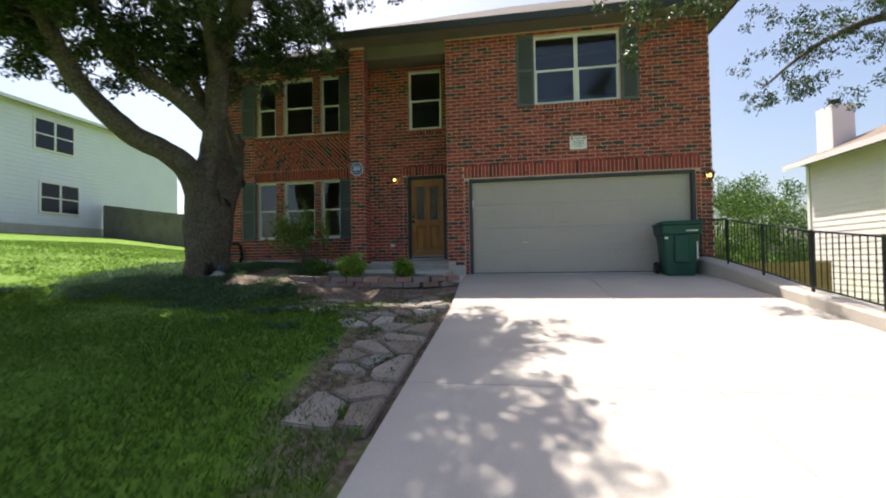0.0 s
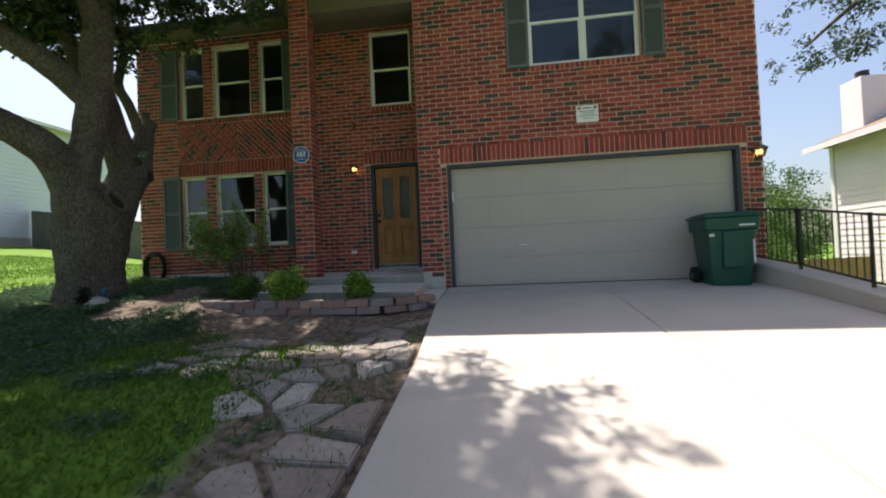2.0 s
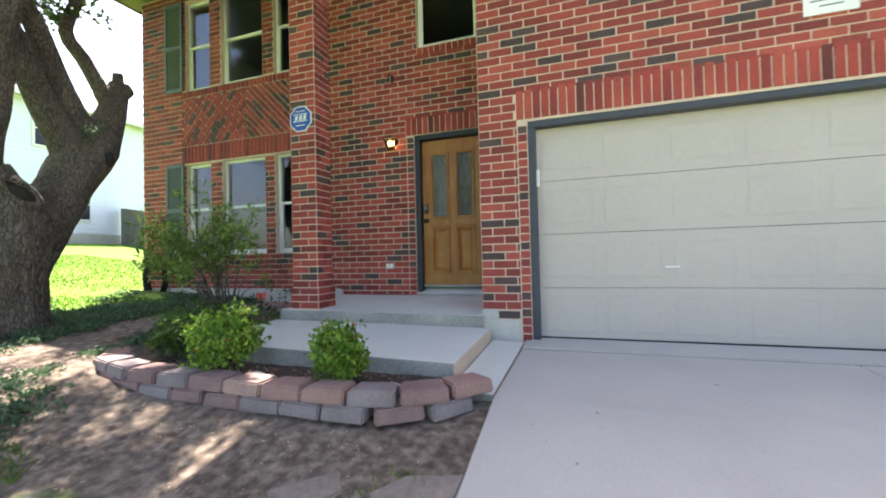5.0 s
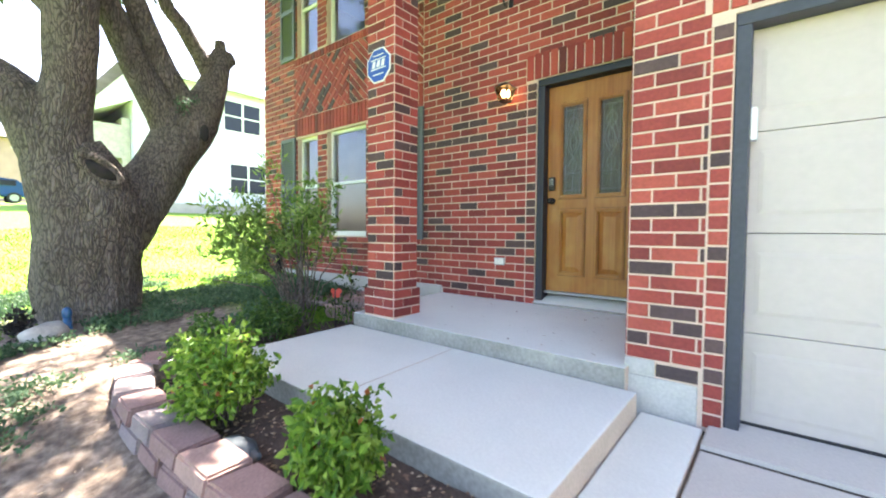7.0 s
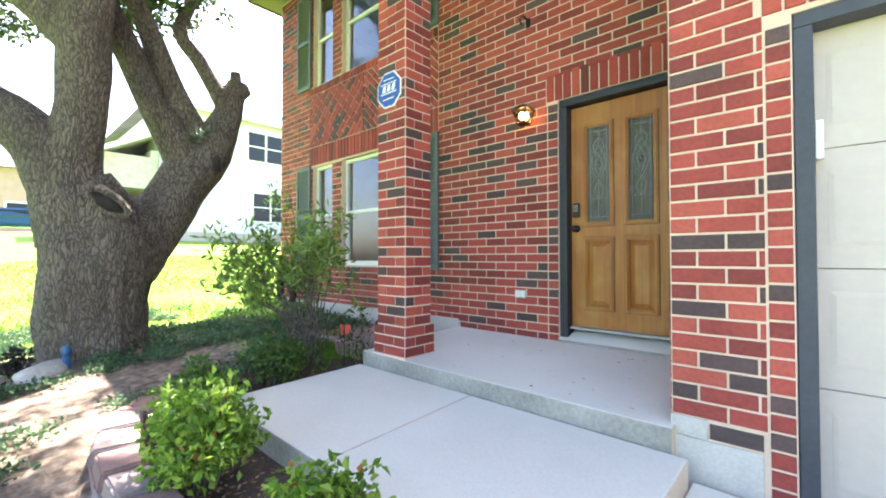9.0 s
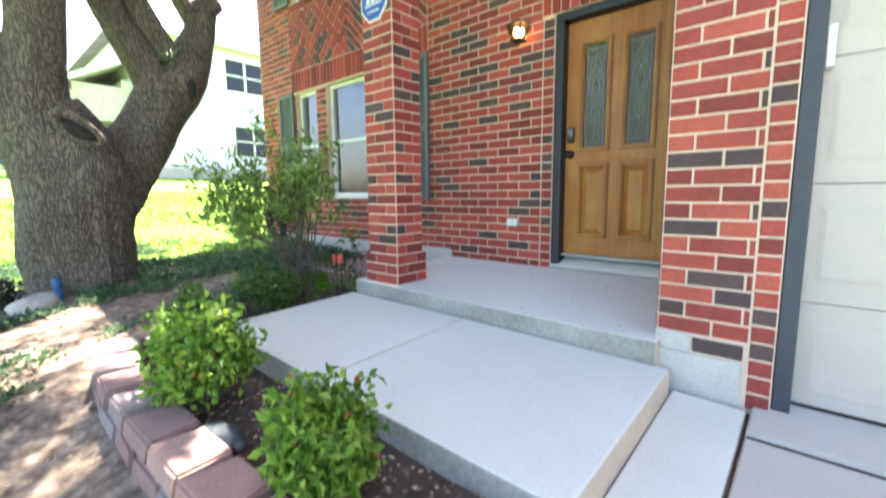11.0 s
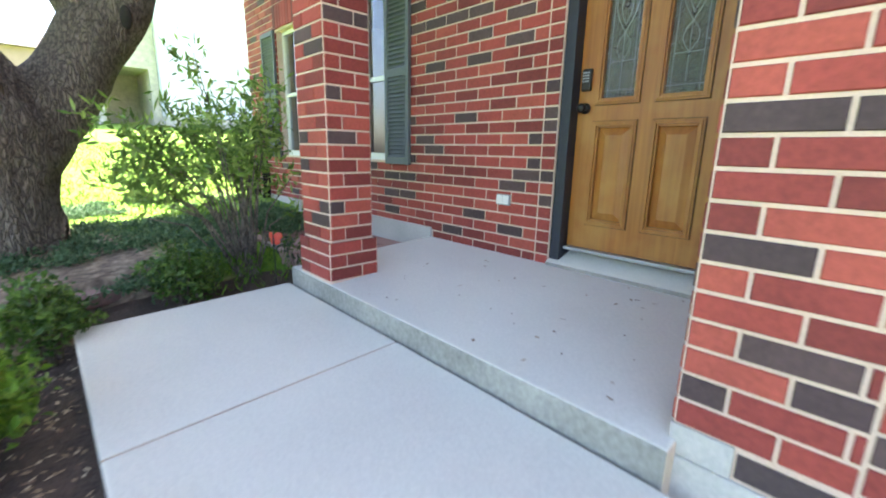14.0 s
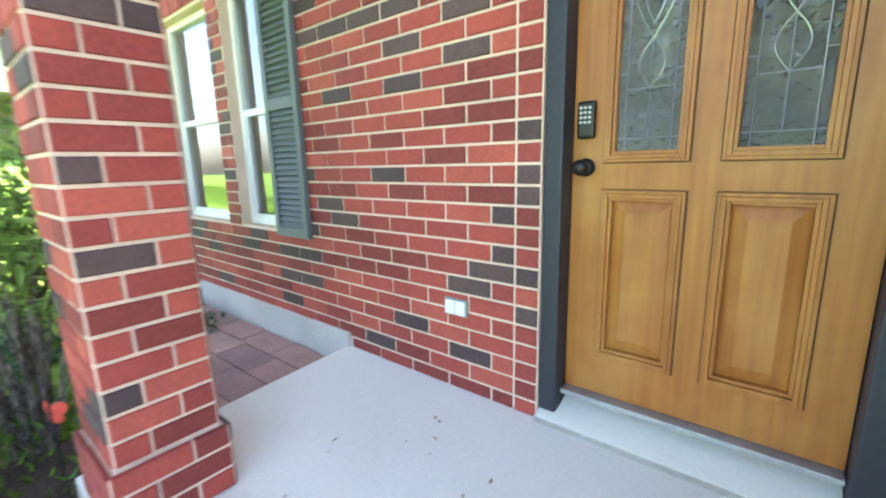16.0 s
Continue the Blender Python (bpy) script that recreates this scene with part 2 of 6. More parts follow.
def ground_material():
    """Lawn over soil: green turf far out, worn to bare tan dirt beside the bed and the path."""
    m = material("lawn_and_soil", (0.1, 0.1, 0.1), 0.95, 0.25, 40, 2, 0.8, depth=0.02)
    t = m.node_tree
    n, l = t.nodes, t.links
    b = n["Principled BSDF"]
    g, sx = n.new("ShaderNodeNewGeometry"), n.new("ShaderNodeSeparateXYZ")
    l.new(g.outputs["Position"], sx.inputs[0])

    def calc(op, a, c=0.0, d=None):
        k = n.new("ShaderNodeMath")
        k.operation = op
        for i, v in enumerate((a, c, d)):
            if v is None:
                continue
            if isinstance(v, (int, float)):
                k.inputs[i].default_value = v
            else:
                l.new(v, k.inputs[i])
        return k.outputs[0]

    def tex(scale, detail=6):
        k = n.new("ShaderNodeTexNoise")
        k.inputs["Scale"].default_value, k.inputs["Detail"].default_value = scale, detail
        l.new(g.outputs["Position"], k.inputs["Vector"])
        return k.outputs["Fac"]

    def ramp(v, *stops):
        k = n.new("ShaderNodeValToRGB")
        e = k.color_ramp.elements
        while len(e) < len(stops):
            e.new(0.5)
        for i, (at, c) in enumerate(stops):
            e[i].position, e[i].color = at, (*c, 1)
        l.new(v, k.inputs[0])
        return k.outputs[0]

    # worn ellipse of bare soil in front of the planting bed and along the path
    ex = calc("DIVIDE", calc("ADD", sx.outputs["X"], 3.6), 3.4)
    ey = calc("DIVIDE", calc("ADD", sx.outputs["Y"], -8.0), 1.55)
    d = calc("ADD", calc("MULTIPLY", ex, ex), calc("MULTIPLY", ey, ey))
    d = calc("ADD", d, calc("MULTIPLY", calc("SUBTRACT", tex(1.7), 0.5), 1.6))
    px = calc("DIVIDE", calc("ADD", sx.outputs["X"], 1.15), 0.78)
    py = calc("DIVIDE", calc("ADD", sx.outputs["Y"], -6.2), 4.4)
    d2 = calc("ADD", calc("MULTIPLY", px, px), calc("MULTIPLY", py, py))
    d = calc("MINIMUM", d, calc("ADD", d2, calc("MULTIPLY", calc("SUBTRACT", tex(3.0), 0.5), 0.9)))
    soil_f = n.new("ShaderNodeMapRange")
    soil_f.inputs["From Min"].default_value, soil_f.inputs["From Max"].default_value = 1.15, 0.75
    l.new(d, soil_f.inputs["Value"])
    turf = ramp(tex(9, 8), (0.3, (0.08, 0.165, 0.012)), (0.55, (0.13, 0.24, 0.018)), (0.75, (0.19, 0.31, 0.03)))
    dirt = ramp(tex(14, 10), (0.3, (0.075, 0.053, 0.038)), (0.5, (0.165, 0.122, 0.088)), (0.7, (0.30, 0.235, 0.175)))
    mx = n.new("ShaderNodeMix")
    mx.data_type = "RGBA"
    l.new(soil_f.outputs[0], mx.inputs["Factor"])
    l.new(turf, mx.inputs["A"])
    l.new(dirt, mx.inputs["B"])
    l.new(mx.outputs["Result"], b.inputs["Base Color"])
    return m


TURF = ground_material()


# ---- building helpers ----
def box(bm, x0, x1, y0, y1, z0, z1, bevel=0.0):
    r = bmesh.ops.create_cube(bm, size=1)
    bmesh.ops.transform(bm, matrix=Matrix.Translation(((x0 + x1) / 2, (y0 + y1) / 2, (z0 + z1) / 2)) @ Matrix.Diagonal((x1 - x0, y1 - y0, z1 - z0, 1)), verts=r["verts"])
    if bevel:
        edges = list({e for v in r["verts"] for e in v.link_edges})
        bmesh.ops.bevel(bm, geom=edges, offset=bevel, segments=2, affect="EDGES", profile=0.6)
    return bm


def cyl(bm, p, q, r0, r1=None, seg=12):
    p, q = Vector(p), Vector(q)
    d = q - p
    m = Matrix.Translation((p + q) / 2) @ d.to_track_quat("Z", "Y").to_matrix().to_4x4()
    bmesh.ops.create_cone(bm, cap_ends=True, segments=seg, radius1=r0, radius2=r0 if r1 is None else r1, depth=d.length, matrix=m)
    return bm


def mesh_of(bm, name, mat, smooth=False):
    me = bpy.data.meshes.new(name)
    bm.to_mesh(me)
    bm.free()
    me.materials.append(mat)
    if smooth:
        me.polygons.foreach_set("use_smooth", [True] * len(me.polygons))
    return me


def part(name, bm, mat, parent=None, label="", smooth=False):
    """One mesh object, under its thing."""
    ob = new(name, mesh_of(bm, name, mat, smooth))
    ob.parent = parent
    return tagged(ob, label) if label else ob


def thing(name, label, category, group="", at=(0, 0, 0)):
    ob = new(name)
    ob.empty_display_size = 0.1
    ob.location = at
    return tagged(ob, label, category, group)


def setting(name, bm, mat, label, category):
    return tagged(part(name, bm, mat), label, category, kind="structure")


def soup(name, verts, faces, mat, parent=None, smooth=False):
    me = bpy.data.meshes.new(name)
    me.from_pydata(verts, [], faces)
    me.materials.append(mat)
    if smooth:
        me.polygons.foreach_set("use_smooth", [True] * len(me.polygons))
    ob = new(name, me)
    ob.parent = parent
    return ob


def B(*args, **kw):
    return box(bmesh.new(), *args, **kw)


def rise(x, y):
    """Height of the natural ground: a slope up to the house, higher towards the lawn on the neighbour's side, lower past the kerb wall."""
    yy = max(-12.0, y)
    z = 0.07 + 0.115 * yy if yy < 8.0 else 0.99 + 0.16 * (1 - math.exp(-(yy - 8.0) / 1.4))
    z += 0.05 * max(0, -x - 1.2) * min(1, max(0, (y + 6) / 8)) + 0.06 * max(0, -x - 8) * min(1, max(0, (y + 6) / 14))
    z -= 0.13 * math.exp(-((x + 2.7) / 1.6) ** 4) * math.exp(-((y - 6.9) / 1.0) ** 4)
    if x < -21:
        z -= 0.06 * (min(-x, 60) - 21)
    if x > 3.9:
        z -= min(1.5, (x - 3.9) * 1.2)
    return z


def drive_z(y):
    return 0.07 + 0.115 * y if y < 8.2 else 1.013 + (y - 8.2) * 0.05

# ---- ground ----
def ground():
    xs = [-400, -200, -100, -60, -40, -30, -25, -22] + [-20 + 0.8 * i for i in range(11)] + [-11.5 + 0.3 * i for i in range(51)] + [3.85, 4.1, 4.5, 5, 5.6, 6.5, 8, 10, 14, 20, 30, 60, 120, 250, 400]
    ys = [-400, -150, -60, -30, -18, -12, -9, -6, -4, -2] + [-1 + 0.3 * i for i in range(41)] + [12, 13, 14, 16, 18, 20, 23, 27, 32, 40, 60, 120, 250, 400]
    vs, fs = [], []
    for y in ys:
        for x in xs:
            z = rise(x, y)
            near = abs(x + 5) < 9 and -2 < y < 12
            if near and not (-1.2 < x < 4.2):
                z += (0.006 if x > -3.3 else 0.03) * noise.noise(Vector((x * 0.9, y * 0.9, 0.3)))
            if -1.1 < x < 4.0 and y < 9.9:
                z = drive_z(max(y, -12)) - 0.06
            if -8.0 < x < -1.2 and y > 11.2:
                z -= 0.1
            if -6.5 < x < -3.9 and 9.95 < y < 11.2:
                z = min(z, 1.23)
            if (-4.05 < x < -1.0 and 7.95 < y < 11.2) or (-4.85 < x < -3.9 and 8.3 < y < 9.9):
                z = 0.93
            vs.append((x, y, z))
    w = len(xs)
    for j in range(len(ys) - 1):
        for i in range(w - 1):
            fs.append((j * w + i, j * w + i + 1, (j + 1) * w + i + 1, (j + 1) * w + i))
    tagged(soup("ground", vs, fs, TURF, smooth=True), "green lawn worn to bare tan soil near the path", "ground", kind="structure")


ground()


def slab(name, x0, x1, ys, parent, lift=0.0):
    """A cast slab that follows the slope of the drive, with eased edges."""
    bm = bmesh.new()
    rows = []
    edge = x0
    for y in ys:
        z = drive_z(y) + lift
        x0 = edge - min(0.125, 0.09 * max(0, y - 6.8)) if edge < -0.7 else edge
        rows.append([bm.verts.new(c) for c in ((x0, y, z - 0.16), (x0, y, z - 0.008), (x0 + 0.008, y, z), (x1 - 0.008, y, z), (x1, y, z - 0.008), (x1, y, z - 0.16))])
    for a, b in zip(rows, rows[1:]):
        for i in range(5):
            bm.faces.new((a[i], b[i], b[i + 1], a[i + 1]))
    bm.faces.new(rows[0])
    bm.faces.new(rows[-1][::-1])
    bmesh.ops.recalc_face_normals(bm, faces=bm.faces)
    return part(name, bm, CONCRETE, parent)


drive = tagged(thing("driveway", "pale sloping concrete driveway cast in jointed slabs", "driveway"), kind="structure")
for xa, xb in ((-0.87, 1.485), (1.491, 3.74)):
    slab("drive_slab", xa, xb, [-11.5, -6, 0, 3.385], drive)
    slab("drive_slab", xa, xb, [3.393, 6, 8.2, 9.415], drive)
slab("apron", -0.87, 3.9, [9.452, 9.99], drive, 0.016)
part("joint_filler", B(-0.99, 3.74, 9.405, 9.46, 0.95, 1.068), DARKGAP, drive, "dark gritty joint before the garage")

# low kerb wall with the railing on the drive's far side
bm = bmesh.new()
rows = []
for y in (-3.0, 0, 3, 5, 6.55, 7.5, 8.8, 9.66):
    z = drive_z(y)
    top = z + (0.15 if y < 6.6 else 0.15 + (y - 6.6) * 0.06)
    rows.append([bm.verts.new(c) for c in ((3.745, y, z - 0.3), (3.75, y, top - 0.02), (3.77, y, top), (4.06, y, top), (4.08, y, top - 0.02), (4.08, y, z - 1.3))])
for a, b in zip(rows, rows[1:]):
    for i in range(5):
        bm.faces.new((a[i], b[i], b[i + 1], a[i + 1]))
bm.faces.new(rows[0])
bm.faces.new(rows[-1][::-1])
bmesh.ops.recalc_face_normals(bm, faces=bm.faces)
setting("retaining_wall", bm, CONCRETE, "low tan concrete kerb wall along the driveway", "kerb wall")


def kerb_top(y):
    return drive_z(y) + (0.15 if y < 6.6 else 0.15 + (y - 6.6) * 0.06)


def railing():
    f = thing("railing", "black iron picket railing on the kerb wall", "railing", at=(3.93, 9.6, kerb_top(9.6)))
    f.location = (0, 0, 0)
    y0, y1 = 3.0, 9.62
    ys = [y0 + (y1 - y0) * i / 6 for i in range(7)]
    for nm, h in (("top_rail", 0.80), ("bottom_rail", 0.06)):
        bm = bmesh.new()
        for a, b in zip(ys, ys[1:]):
            cyl(bm, (3.93, a, kerb_top(a) + h), (3.93, b, kerb_top(b) + h), 0.013, seg=8)
        part(nm, bm, IRON, f)
    for y in ys:
        z = kerb_top(y)
        part("post", B(3.915, 3.945, y - 0.015, y + 0.015, z - 0.02, z + 0.82), IRON, f)
    n = int((y1 - y0) / 0.105)
    for i in range(1, n):
        y = y0 + (y1 - y0) * i / n
        z = kerb_top(y)
        part("picket", B(3.925, 3.935, y - 0.005, y + 0.005, z + 0.06, z + 0.80), IRON, f)


railing()

# ---- the brick house ----
YG, YW = 9.70, 10.93
COURSE, PITCH, JOINT = 0.0832, 0.245, 0.012


def wall_core(name, pieces, label):
    bm = bmesh.new()
    for p in pieces:
        box(bm, *p)
    return setting(name, bm, MORTAR, label, "wall")


def tiled_rects(x0, x1, z0, z1, holes):
    """Rectangles of a wall from x0 to x1 with rectangular holes left out."""
    zs = sorted({z0, z1, *[min(max(h[k], z0), z1) for h in holes for k in (2, 3)]})
    out = []
    for a, b in zip(zs, zs[1:]):
        m = (a + b) / 2
        cuts = sorted((h[0], h[1]) for h in holes if h[2] < m < h[3])
        x = x0
        for c, d in cuts:
            if c > x:
                out.append((x, c, a, b))
            x = max(x, d)
        if x < x1:
            out.append((x, x1, a, b))
    return out


BRICK_MESHES = {}


def brick_shape(w, h):
    """A brick's face 14 mm proud of the mortar bed with worn edges; w along x, h along z, facing -y, from its centre."""
    key = (round(w, 3), round(h, 3))
    if key not in BRICK_MESHES:
        a, b, e = w / 2, h / 2, 0.0035
        v = [(-a, 0.01, -b), (a, 0.01, -b), (a, 0.01, b), (-a, 0.01, b), (-a, -0.0035, -b), (a, -0.0035, -b), (a, -0.0035, b), (-a, -0.0035, b),
             (-a + e, -0.008, -b + e), (a - e, -0.008, -b + e), (a - e, -0.008, b - e), (-a + e, -0.008, b - e)]
        f = [(0, 1, 5, 4), (1, 2, 6, 5), (2, 3, 7, 6), (3, 0, 4, 7), (4, 5, 9, 8), (5, 6, 10, 9), (6, 7, 11, 10), (7, 4, 8, 11), (8, 9, 10, 11)]
        BRICK_MESHES[key] = (v, f)
    return key


BRICK_DATA = {}


def lay(parent, bricks, turn, near, mat, mat_joined):
    """bricks: (x, y, z, w, h, tilt) centres; the nearest 300 become parts, the rest one joined mesh. turn: the wall's facing, degrees about z."""
    order = sorted(bricks, key=lambda k: (Vector(k[:3]) - Vector(near)).length)
    vs, fs = [], []
    for i, (x, y, z, w, h, tilt) in enumerate(order):
        key = brick_shape(w, h)
        v, f = BRICK_MESHES[key]
        m = pose(x + 0.0, y, z, 0, tilt, 0) if not turn else Matrix.Translation((x, y, z)) @ pose(0, 0, 0, 0, 0, turn) @ pose(0, 0, 0, 0, tilt, 0)
        j = random.uniform(-0.0015, 0.0015)
        m = m @ Matrix.Translation((0, j, 0))
        if i < 300:
            dk = (key, mat.name)
            if dk not in BRICK_DATA:
                me = bpy.data.meshes.new("brick")
                me.from_pydata(v, [], f)
                me.materials.append(mat)
                BRICK_DATA[dk] = me
            ob = new("brick", BRICK_DATA[dk])
            ob.parent = parent
            ob.matrix_basis = m
        else:
            k = len(vs)
            vs += [tuple(m @ Vector(c)) for c in v]
            fs += [tuple(q + k for q in c) for c in f]
    if vs:
        tagged(soup("bricks", vs, fs, mat_joined, parent), kind="stuff")


def running(u0, u1, z0, z1, skips, first=0.0):
    """Running bond in a wall's own plane: (u, z, w, h) with the skipped rectangles cut out."""
    out = []
    n = int(math.floor((z1 - z0) / COURSE + 1e-6))
    for r in range(n):
        za = z0 + r * COURSE
        zc = za + COURSE / 2
        cuts = sorted((s[0], s[1]) for s in skips if s[2] < zc < s[3])
        spans, u = [], u0
        for c, d in cuts:
            if c - u > 0.03:
                spans.append((u, c))
            u = max(u, d)
        if u1 - u > 0.03:
            spans.append((u, u1))
        shift = first + (PITCH / 2 if r % 2 else 0)
        for a, b in spans:
            k = math.floor((a - shift) / PITCH)
            while shift + k * PITCH < b:
                p, q = max(a, shift + k * PITCH), min(b, shift + (k + 1) * PITCH)
                if q - p > 0.029:
                    out.append(((p + q) / 2, zc, round(q - p - JOINT, 3), round(COURSE - JOINT, 3)))
                k += 1
    return out


def soldiers(u0, u1, z0, z1):
    n = max(1, round((u1 - u0) / 0.083))
    p = (u1 - u0) / n
    return [(u0 + (i + 0.5) * p, (z0 + z1) / 2, round(p - JOINT, 3), round(z1 - z0 - JOINT, 3)) for i in range(n)]


def stack(u0, u1, z0, z1):
    n = int((z1 - z0) / COURSE)
    return [((u0 + u1) / 2, z0 + (i + 0.5) * COURSE, round(u1 - u0 - JOINT, 3), round(COURSE - JOINT, 3)) for i in range(n)]


# openings as (x0, x1, z0, z1)
GAR = (-0.93, 3.90, 1.06, 3.28)
UPW = (0.60, 2.44, 4.90, 6.46)
DOOR = (-2.685, -1.65, 1.38, 3.67)
MID = (-2.61, -1.74, 4.90, 6.47)
LOWS = [(-7.01, -6.45, 2.08, 3.66), (-6.20, -5.30, 2.08, 3.66), (-5.10, -4.56, 2.08, 3.66)]
UPS = [(-7.01, -6.45, 4.95, 6.53), (-6.20, -5.33, 4.95, 6.53), (-5.10, -4.56, 4.95, 6.53)]

# garage front
gx0, gx1, gz0, gz1 = -1.43, 4.23, 1.06, 6.62
front = wall_core("wall_garage_front", [(a, b, YG, YG + 0.22, c, d) for a, b, c, d in tiled_rects(gx0, gx1, gz0, gz1, [GAR, UPW])], "red brick garage front with cream mortar")
sk = [(GAR[0] - 0.10, GAR[1] + 0.10, 0, 3.31), (GAR[0] - 0.11, GAR[1] + 0.11, 3.30, 3.60), (UPW[0] - 0.0, UPW[1] + 0.0, UPW[2] - 0.12, UPW[3]), (gx0, -1.05, 0, 1.38)]
flat = running(gx0, gx1, 1.40 - 4 * COURSE, gz1, sk, gx0)
flat += stack(GAR[0] - 0.10, GAR[0], 1.08, 3.30) + stack(GAR[1], GAR[1] + 0.10, 1.08, 3.30)
lay(front, [(u, YG, z, w, h, 0) for u, z, w, h in flat], 0, (-1.2, YG, 2.0), BRICK, BRICK_MESH)
lintel = setting("lintel_course_garage", B(GAR[0] - 0.1, GAR[1] + 0.1, YG + 0.001, YG + 0.2, 3.292, 3.598), MORTAR, "upright red brick course over the garage door", "lintel")
lay(lintel, [(u, YG - 0.002, z, w, h, 0) for u, z, w, h in soldiers(GAR[0] - 0.11, GAR[1] + 0.11, 3.30, 3.60)], 0, (0, YG, 3.4), SOLDIER, SOLDIER_MESH)
sill = setting("window_sill_garage", B(UPW[0], UPW[1], YG - 0.02, YG + 0.15, UPW[2] - 0.115, UPW[2] - 0.01), MORTAR, "brick rowlock sill under the window", "sill")
lay(sill, [(u, YG - 0.022, z, w, h, 0) for u, z, w, h in soldiers(UPW[0], UPW[1], UPW[2] - 0.115, UPW[2] - 0.005)], 0, (1.5, YG, 5), SOLDIER, SOLDIER_MESH)
setting("footing_garage", B(-1.435, -1.05, YG - 0.012, YG + 0.2, 0.95, 1.30, bevel=0.006), FOUND, "bare concrete footing beside the step", "footing")
setting("footing_garage_top", B(-1.435, -1.27, YG - 0.010, YG + 0.2, 1.302, 1.40, bevel=0.004), FOUND, "bare concrete footing under the brick corner", "footing")

part("brick", B(-1.262, -1.05, YG - 0.008, YG + 0.05, 1.312, 1.385, bevel=0.004), DARKBRICK, front, "dark brown brick set in the footing")

# porch side of the garage wing, facing the porch
side = wall_core("wall_porch_side", [(gx0, gx0 + 0.2, YG + 0.221, YW + 0.4, 1.38, gz1)], "red brick side wall of the porch")
lay(side, [(gx0, YG + u, z, w, h, 0) for u, z, w, h in running(0.0, YW - YG, 1.40, gz1, [], 0.1)], -90, (gx0, YG, 2.2), BRICK, BRICK_MESH)
far = wall_core("wall_garage_side", [(gx1 - 0.2, gx1, YG + 0.221, 20, -0.6, gz1)], "red brick side wall of the garage")
lay(far, [(gx1, YG + u, z, w, h, 0) for u, z, w, h in running(0.0, 1.2, 1.40 - 4 * COURSE, gz1, [], 0.1)], 90, (gx1, YG, 2.2), BRICK, BRICK_MESH)

# set-back front with the door and the two rows of windows
wx0, wz1 = -8.08, 6.75
back = wall_core("wall_house_front", [(a, b, YW, YW + 0.22, c, d) for a, b, c, d in tiled_rects(wx0, gx0 - 0.001, 1.16, wz1, [DOOR, MID, *LOWS, *UPS])], "red brick house front behind the porch")
PANEL = (-7.10, -4.22, 3.98, 4.83)
sk = [(DOOR[0] - 0.11, DOOR[1], 0, 3.68), (DOOR[0] - 0.12, gx0, 3.67, 3.93), MID, *LOWS, *UPS, PANEL, (-7.10, -4.22, 3.68, 3.98), (-7.10, -4.22, 4.83, 4.95), (wx0, -3.9, 0, 1.52), (MID[0], MID[1], MID[2] - 0.11, MID[2])]
flat = running(wx0, gx0, 1.40, wz1, sk, 0.03) + stack(DOOR[0] - 0.11, DOOR[0], 1.40, 3.68)
lay(back, [(u, YW, z, w, h, 0) for u, z, w, h in flat], 0, (-3.0, YW, 2.3), BRICK, BRICK_MESH)
for nm, a, b, c, d, lab in (("lintel_course_door", DOOR[0] - 0.12, gx0 - 0.01, 3.67, 3.93, "upright brick course over the front door"), ("lintel_course_windows", -7.10, -4.22, 3.68, 3.98, "upright brick course over the windows"),
                            ("sill_course_windows", -7.10, -4.22, 4.83, 4.95, "brick sill course under the upper windows"), ("sill_course_small", MID[0], MID[1], MID[2] - 0.11, MID[2] - 0.003, "brick sill under the window")):
    ln = setting(nm, B(a + 0.01, b - 0.01, YW - 0.002, YW + 0.05, c + 0.01, d - 0.01), MORTAR, lab, "brick course")
    lay(ln, [(u, YW - 0.006, z, w, h, 0) for u, z, w, h in soldiers(a, b, c, d)], 0, (-3, YW, 3.5), SOLDIER, SOLDIER_MESH)


def clip_poly(poly, axis, limit, keep_less):
    out = []
    for p, q in zip(poly, poly[1:] + poly[:1]):
        a, b = (p[axis] <= limit) == keep_less, (q[axis] <= limit) == keep_less
        if a:
            out.append(p)
        if a != b:
            k = (limit - p[axis]) / (q[axis] - p[axis])
            out.append((p[0] + k * (q[0] - p[0]), p[1] + k * (q[1] - p[1])))
    return out


